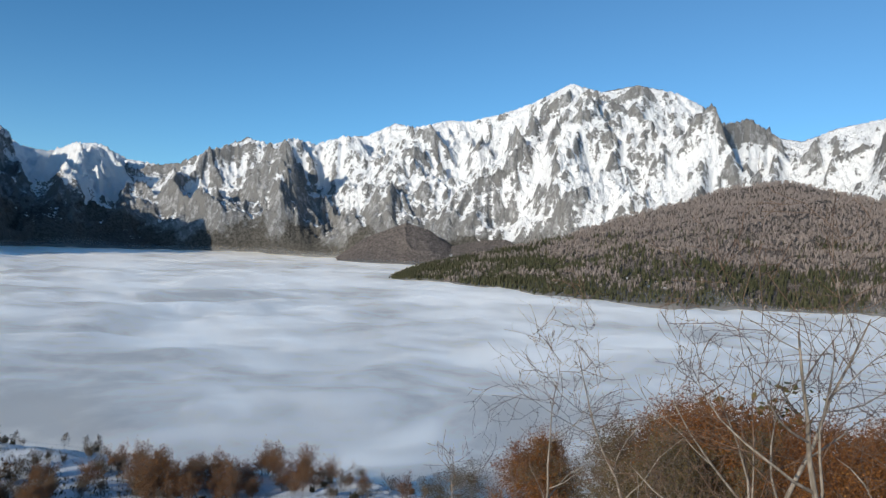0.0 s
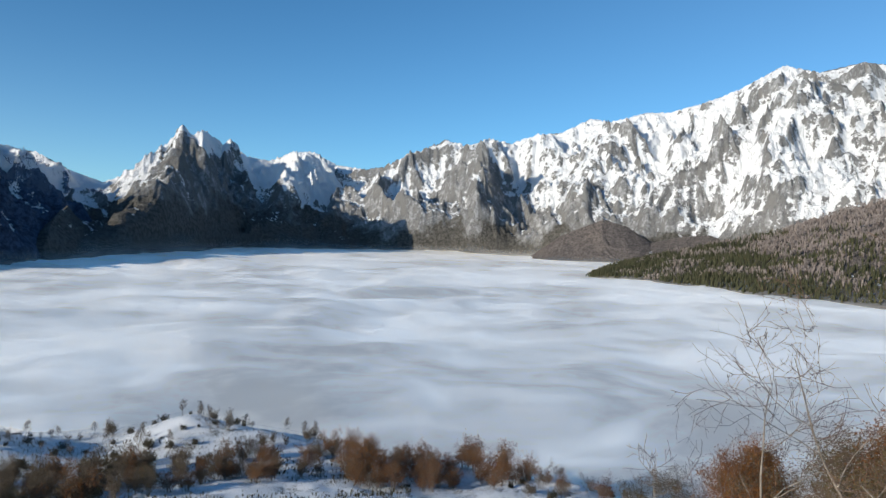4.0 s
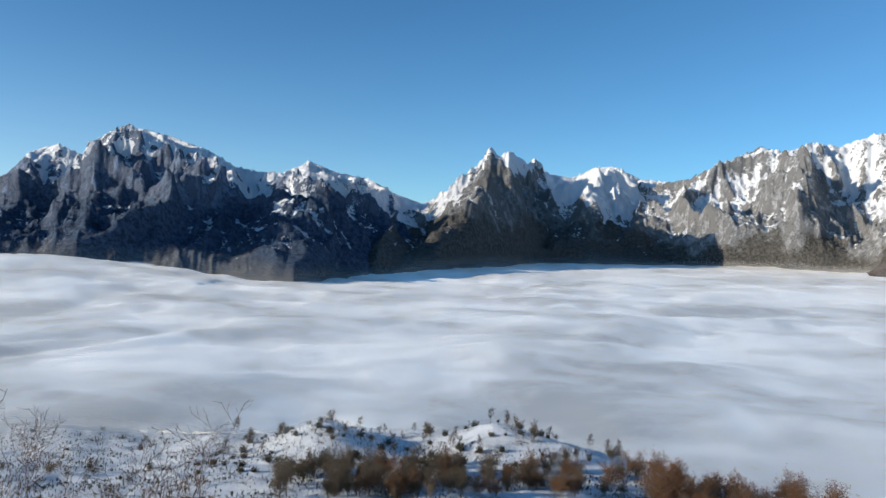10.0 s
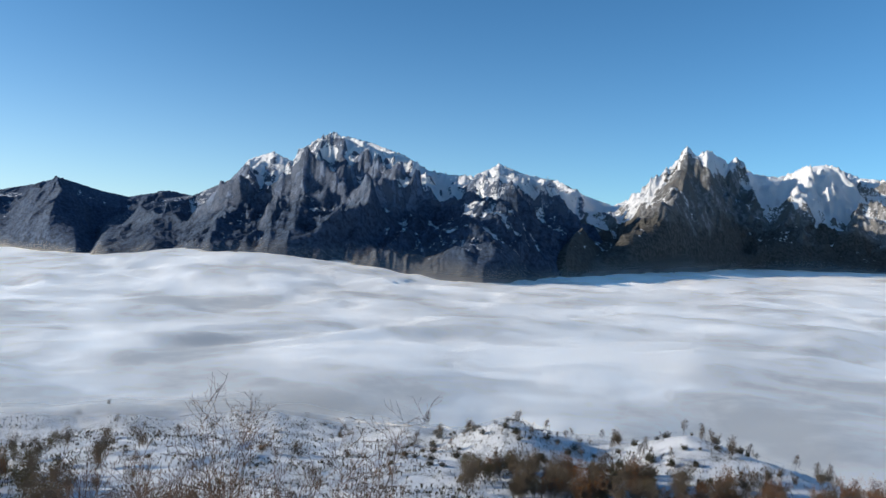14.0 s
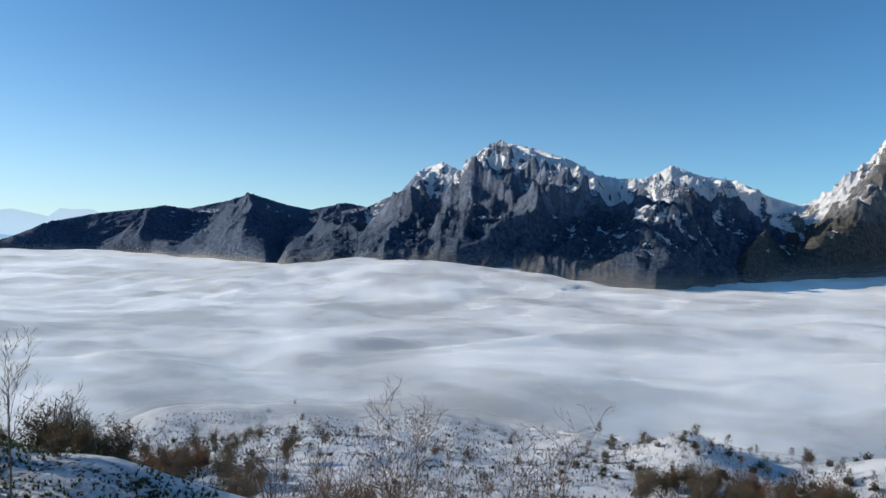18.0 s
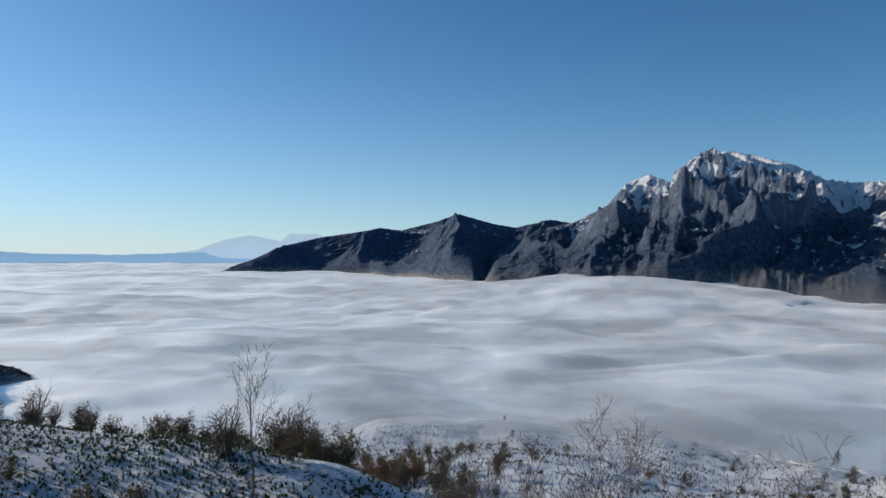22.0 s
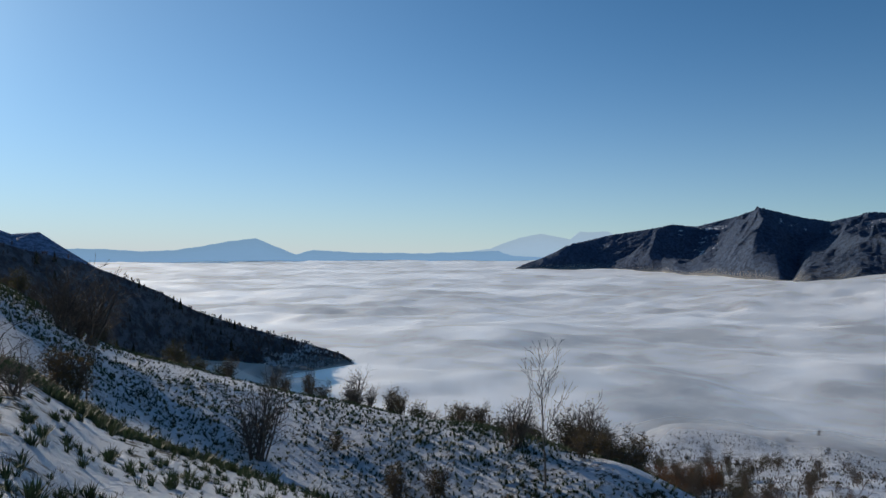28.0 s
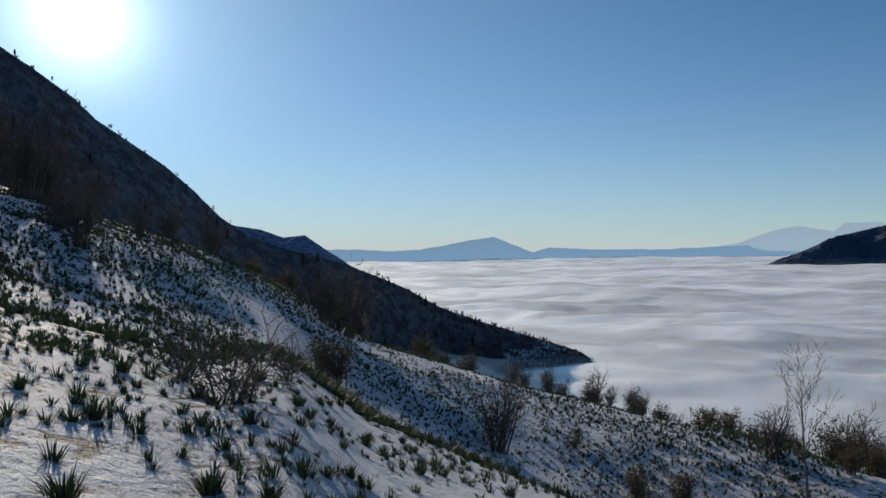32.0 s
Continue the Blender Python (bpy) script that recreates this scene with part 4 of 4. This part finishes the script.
for az, r, size in ((-57, 30, 0.8), (-58.5, 33, 0.9), (-63, 38, 0.5), (-44.5, 36, 0.8), (-43, 38, 0.8), (-41.5, 42, 0.7), (-53.5, 44, 0.5), (-55.5, 33, 0.8)):
    bush_brown.at(az, r, size, rng=R2)

# reddish scrub below the camera, only its tips in view
scrub_red = Kind(shrub(RNG, 2.0, 10, twig_red, "reddish bare scrub with fine upright twigs", spread=0.5, twigs=6, fine=1.5, thick=0.009), "red scrub")
for az, r, size in ((-12, 17.5, 1.0), (-15.5, 19, 1.05), (-18.5, 18, 1.0), (-21, 20, 1.1), (-24, 21, 1.1), (-9.5, 20, 0.95), (-27, 24, 1.1), (-30, 26, 1.1)):
    scrub_red.at(az, r, size, rng=R2)

# ---- trees of the bench and the knolls ----
R3 = random.Random(8)
tree_russet = Kind(shrub(RNG, 6.5, 9, bark_grey, "young tree with russet withered leaves", leaf_russet, 1500, 0.12, "russet_tree", 0.42, 0.011, 9, 7, 4, "tree", bark_brown), "russet trees")
tree_russet_b = Kind(shrub(RNG, 7.5, 6, bark_grey, "slim tree with thin russet crown", leaf_russet, 900, 0.13, "russet_tree", 0.36, 0.013, 10, 7, 4, "tree", bark_brown), "russet trees")
tree_brown = Kind(shrub(RNG, 6.0, 12, bark_grey, "brown thicket tree with bare grey stems", leaf_brown, 700, 0.11, "brown_tree", 0.34, 0.008, 9, 7, 4, "tree", bark_brown), "brown trees")
tree_bare = Kind(shrub(RNG, 5.5, 6, bark_brown, "small bare tree with dense dark twigs", None, 0, 0.1, "bare_tree", 0.55, 0.013, 8, 8, 4, "tree"), "bare trees")
tree_bare_b = Kind(bare_tree(RNG, 4.6, 0.09, 12, 6, 4, bark_brown, bark_brown, "small bare tree with spreading dark crown", (0, 0), "bare_tree", 0.8, 0.42, 0.08, 0.3, fine=7), "bare trees")
tree_olive = Kind(shrub(RNG, 5.5, 8, bark_grey, "tree with sparse yellow green leaves", leaf_olive, 900, 0.12, "olive_tree", 0.4, 0.01, 8, 7, 4, "tree", bark_brown), "olive trees")
tree_dark = Kind(shrub(RNG, 2.2, 16, bark_brown, "low dark green bush on snow", leaf_dark, 1000, 0.1, "dark_bush", 1.1, 0.012, 5, 7, 3, "bush"), "dark bushes")


def scatter(kinds, count, az0, az1, r0, r1, s0, s1):
    for i in range(count):
        R3.choice(kinds).at(R3.uniform(az0, az1), R3.uniform(r0, r1), R3.uniform(s0, s1), rng=R3)


scatter((tree_brown, tree_brown, tree_olive, tree_russet), 75, -3, 11, 188, 226, 0.7, 1.25)
scatter((tree_brown, tree_russet), 24, 10, 20, 192, 232, 0.6, 1.1)
scatter((tree_russet, tree_russet_b, tree_russet), 48, 25, 39, 205, 242, 0.8, 1.35)
scatter((tree_russet, tree_bare, tree_dark), 22, 37, 48, 190, 232, 0.7, 1.1)
scatter((tree_russet, tree_brown, tree_bare), 26, 17, 28, 205, 250, 0.6, 1.15)
scatter((tree_bare, tree_bare_b, tree_brown), 34, -5, 24, 245, 292, 0.4, 0.85)
scatter((tree_dark, tree_dark, tree_dark, tree_bare_b), 95, -9, 18, 225, 290, 0.5, 1.3)
scatter((tree_bare, tree_bare_b), 14, 14, 27, 262, 285, 0.6, 1.0)
scatter((tree_bare, tree_dark, tree_bare_b), 40, -44, -9, 270, 365, 0.4, 0.9)
scatter((tree_brown, tree_olive, tree_brown, tree_bare), 58, -44, -26, 205, 290, 0.5, 1.0)
scatter((tree_bare, tree_brown, tree_dark), 26, -28, -8, 150, 260, 0.4, 0.85)
scatter((tree_olive, tree_brown, tree_bare), 9, -34, -22, 55, 90, 0.6, 0.9)
scatter((tree_olive, tree_brown, tree_brown, tree_russet), 26, -40, -31.5, 175, 235, 0.8, 1.4)
scatter((tree_bare, tree_brown), 10, -45, -40, 190, 250, 0.8, 1.2)
# low heath on the bench
m = Mesh()
RH = np.random.RandomState(4)
az, r = RH.uniform(-44, 30, 26000), RH.uniform(150, 360, 26000)
x, y = np.sin(np.radians(az)) * r, np.cos(np.radians(az)) * r
keep = (fbm(x / 22, y / 22, 3.0, 4) + RH.uniform(-0.35, 0.35, len(x)) > 0.0) & (r < bench_rim(az) - 25)
x, y = x[keep], y[keep]

# the russet trees below the saplings
near_russet = Kind(bare_tree(RNG, 5.6, 0.09, 16, 9, 6, bark_pale, twig_red, "dense tree keeping its russet brown leaves", (0, 0), "russet_tree", 0.8, 0.48, 0.06, 0.12, 0.1, leaf_russet, 17000, 0.05, 1.8, 2), "russet trees below")
near_brown = Kind(bare_tree(RNG, 5.0, 0.08, 14, 9, 6, bark_pale, bark_grey, "dense twiggy tree with few brown leaves", (0, 0), "russet_tree", 0.8, 0.5, 0.06, 0.12, 0.1, leaf_brown, 8000, 0.045, 1.8, 2), "russet trees below")
for az, r in ((74, 33), (77.5, 30), (71, 35), (80.5, 31), (68.5, 36), (84, 32), (66, 37), (76, 24), (72, 26), (79, 24), (64, 38), (82, 27), (69.5, 30), (86, 26)):
    near_russet.under(az, r, float(np.interp(az, (58, 63, 67, 71, 76, 84), (-12.5, -11.0, -9.2, -8.6, -8.0, -7.4))) - R3.uniform(0, 1.6), rng=R3)
for az, r in ((61.5, 38), (58, 41), (69, 27), (65, 28), (55.5, 42), (50.5, 44), (62, 30), (48, 50), (59.5, 33), (66.5, 31), (63, 34)):
    near_brown.under(az, r, float(np.interp(az, (48, 56, 60, 66), (-16, -13.5, -12.2, -10.5))) - R3.uniform(0, 1.2), rng=R3)
near_russet.under(53.2, 40, -13.2, rng=R3)
near_russet.under(54.6, 42, -13.6, rng=R3)
bush_olive.under(69.6, 38, -8.2, rng=R3)


# ---- woods on the far hill, one mass of small trees ----
def conifers(m, rng, places, height, sides=6):
    """Two-tiered ragged cones."""
    p = np.asarray(places, float)
    n = len(p)
    h = height * rng.uniform(0.6, 1.25, n)
    w = h * rng.uniform(0.16, 0.24, n)
    for lo, hi, s in ((0.08, 0.62, 1.0), (0.42, 1.0, 0.66)):
        a = np.arange(sides)[None, :] * 2 * np.pi / sides + rng.uniform(0, 6, (n, 1))
        rr = w[:, None] * s * rng.uniform(0.7, 1.25, (n, sides))
        base = np.stack([p[:, :1] + np.cos(a) * rr, p[:, 1:2] + np.sin(a) * rr, p[:, 2:] + h[:, None] * (lo + rng.uniform(-0.05, 0.05, (n, sides)))], -1)
        top = np.broadcast_to((p + np.stack([0 * h, 0 * h, h * hi], 1))[:, None], base.shape)
        m.quads(np.stack([base, np.roll(base, -1, axis=1), top, top + 0.01], 2))


def fans(m, rng, places, height, count=9):
    """Bare crowns far away: a stem and upright sprays of twigs."""
    n = len(places)
    p = np.repeat(np.asarray(places), count, axis=0)
    h = np.repeat(height * rng.uniform(0.6, 1.2, n), count)[:, None]
    a = rng.uniform(0, 2 * np.pi, n * count)
    out = np.stack([np.cos(a), np.sin(a), 0 * a], 1) * rng.uniform(0.05, 0.36, (n * count, 1)) * h
    tip = p + out + np.array([0, 0, 1.0]) * h * rng.uniform(0.55, 1.0, (n * count, 1))
    side = np.cross(out + 1e-6, [0, 0, 1.0])
    side /= np.linalg.norm(side, axis=1)[:, None] + 1e-9
    w = h * rng.uniform(0.035, 0.09, (n * count, 1))
    low = p + out * 0.25 + np.array([0, 0, 0.2]) * h
    m.quads(np.stack([low - side * w * 0.3, low + side * w * 0.3, tip + side * w, tip - side * w], 1))


heath = np.stack([x, y, ground_height(x, y) - 0.1], 1)
fans(m, RH, heath, 1.15, 6)
tagged(m.build("low_heath", foliage("heath", ((0.05, 0.045, 0.025), (0.09, 0.075, 0.04), (0.06, 0.06, 0.03)), 0.9, 0.1), shade=False), "low brown heath tufts on the snowy bench", "scrub", kind="stuff")

RW = np.random.RandomState(31)
co = forest_hill[1]
co = co[(co[:, 2] > -86) & (np.hypot(co[:, 0], co[:, 1]) < 2780)]
pick = co[RW.randint(0, len(co), 24000)] + RW.normal(size=(24000, 3)) * [4, 4, 0]
tone = fbm(pick[:, 0] / 160, pick[:, 1] / 160, 2.0, 3)
low = pick[:, 2] + 110 * tone + RW.normal(size=len(pick)) * 28 < -6
clear = fbm(pick[:, 0] / 60, pick[:, 1] / 60, 8.0, 2) + 0.25 * (pick[:, 2] > -40) * (pick[:, 2] < 60) > 0.7
m = Mesh()
conifers(m, RW, pick[low & ~clear] - [0, 0, 1], 15)
tagged(m.build("pine_wood", foliage("pine_needles", ((0.032, 0.038, 0.018), (0.07, 0.068, 0.034), (0.05, 0.05, 0.026), (0.10, 0.08, 0.045)), 0.8, 0.1), shade=False), "dark green pine wood on the hill above the fog", "forest", kind="stuff")
m = Mesh()
fans(m, RW, pick[~low & ~clear] - [0, 0, 1], 14, 8)
tagged(m.build("bare_wood", foliage("bare_crowns", ((0.20, 0.165, 0.15), (0.30, 0.26, 0.245), (0.24, 0.20, 0.18), (0.36, 0.32, 0.31)), 0.9, 0.1), shade=False), "greyish brown bare beech wood on the hill", "forest", kind="stuff")

# ---- grass tussocks on the snow ----
def tussocks(rng, places, heights, blades, segs=3, width=0.009):
    """Strap-leaved tussocks at many places, as one mesh."""
    m = Mesh()
    base = np.repeat(np.asarray(places, float), blades, axis=0)
    height = np.repeat(np.asarray(heights, float), blades)
    n = len(base)
    a, lean = rng.uniform(0, 2 * np.pi, n), rng.uniform(0.1, 0.75, n)
    h, off = height * rng.uniform(0.6, 1.15, n), 0.25 * height * rng.uniform(0, 1, n)
    out, side = np.stack([np.cos(a), np.sin(a), 0 * a], 1), np.stack([-np.sin(a), np.cos(a), 0 * a], 1)
    base = base + out * off[:, None] - [0, 0, 0.03]
    t = np.linspace(0, 1, segs + 1)
    mid = base[:, None] + out[:, None] * (lean * h)[:, None, None] * (t ** 1.7)[None, :, None]
    mid = mid + np.array([0, 0, 1.0]) * ((h * (1 - 0.25 * lean))[:, None] * (t[None, :] - 0.28 * lean[:, None] * t[None, :] ** 3))[..., None]
    w = width * (height / 0.3)[:, None, None] * np.array([0.8, 1.0, 0.8, 0.12])[4 - segs - 1:][None, :, None]
    v = np.stack([mid - side[:, None] * w, mid + side[:, None] * w], 2).reshape(-1, 3)
    i = (np.arange(n)[:, None] * (segs + 1) + np.arange(segs)[None, :]).ravel() * 2
    m.v.append(v)
    m.f.append(np.stack([i, i + 1, i + 3, i + 2], 1))
    m.n = len(v)
    return m


RT = np.random.RandomState(17)
kinds = []
for i in range(5):
    ob = tussocks(RT, [(0, 0, 0)], [(0.30, 0.36, 0.26, 0.33, 0.22)[i]], (60, 80, 46, 70, 34)[i]).build("grass_tussock", blade_green if i < 4 else blade_dry, shade=False)
    tagged(ob, "dark green tussock of strap leaves in snow" if i < 4 else "small dry yellowish grass tuft in snow", "grass")
    kinds.append(Kind(ob, "tussocks on the near slope"))
R4 = random.Random(21)
count = 0
taken = []
while count < 285:
    az = R4.uniform(-108, -66)
    r = 4.8 + 15 * R4.random() ** 1.05
    edge = np.interp(az, (-90, -83, -78, -70, -67), (40, 21, 16, 11, 9.5))
    if r > edge or az > -66:
        continue
    p = (math.sin(radians(az)) * r, math.cos(radians(az)) * r)
    if any((p[0] - q[0]) ** 2 + (p[1] - q[1]) ** 2 < 0.16 for q in taken):
        continue
    taken.append(p)
    R4.choice(kinds).at(az, r, R4.uniform(0.4, 0.85), rng=R4)
    count += 1

# farther tufts, one mass
az = RT.uniform(-112, -34, 50000)
edge = np.interp(az, [k[0] for k in SHOULDER], [k[2] for k in SHOULDER])
r = edge * RT.uniform(0.12, 1.04, 50000) ** 0.7
x, y = np.sin(np.radians(az)) * r, np.cos(np.radians(az)) * r
dense = fbm(x / 9, y / 9, 5.0, 4)
keep = (r > np.where(az < -80, 16, 12)) & (dense + RT.uniform(-0.5, 0.5, len(az)) > 0.0 + np.interp(az, (-90, -78, -64, -55), (-0.25, -0.1, 0.05, 0.15)))
x, y = x[keep], y[keep]
z = ground_height(x, y)
m = tussocks(RT, np.stack([x, y, z], 1), RT.uniform(0.12, 0.28, len(x)), 7, 2, 0.03)
tagged(m.build("grass_tufts", blade_green, shade=False), "dark grass tufts poking through the snow", "grass", kind="stuff")
# small tufts between the tussocks
az = RT.uniform(-110, -64, 2400)
r = 4.6 + 15 * RT.uniform(0, 1, 2400) ** 0.8
x, y = np.sin(np.radians(az)) * r, np.cos(np.radians(az)) * r
keep = fbm(x / 3, y / 3, 6.0, 3) + RT.uniform(-0.4, 0.4, len(x)) > 0.12
x, y = x[keep], y[keep]
m = tussocks(RT, np.stack([x, y, ground_height(x, y)], 1), RT.uniform(0.07, 0.2, len(x)), 20, 3, 0.011)
tagged(m.build("small_tufts", blade_green, shade=False), "small green tufts scattered over the near snow", "grass", kind="stuff")

# scrub on the dark flank
co = flank[1]
d = np.hypot(co[:, 0], co[:, 1])
azc = np.degrees(np.arctan2(co[:, 0], co[:, 1]))
co = co[(azc > -112) & (azc < -60) & (d > 170) & (d < 640)]
pick = co[RW.randint(0, len(co), 5200)]
m = Mesh()
fans(m, RW, pick[:4400], 3.6, 8)
tagged(m.build("flank_scrub", foliage("scrub", ((0.085, 0.075, 0.07), (0.15, 0.125, 0.10), (0.11, 0.085, 0.07)), 0.9, 0.1), shade=False), "brown scrub on the dark flank", "scrub", kind="stuff")
m = Mesh()
conifers(m, RW, pick[4400:4480] - [0, 0, 0.5], 8)
tagged(m.build("flank_pines", leaf_dark, shade=False), "small dark pines on the mountain flank", "forest", kind="stuff")
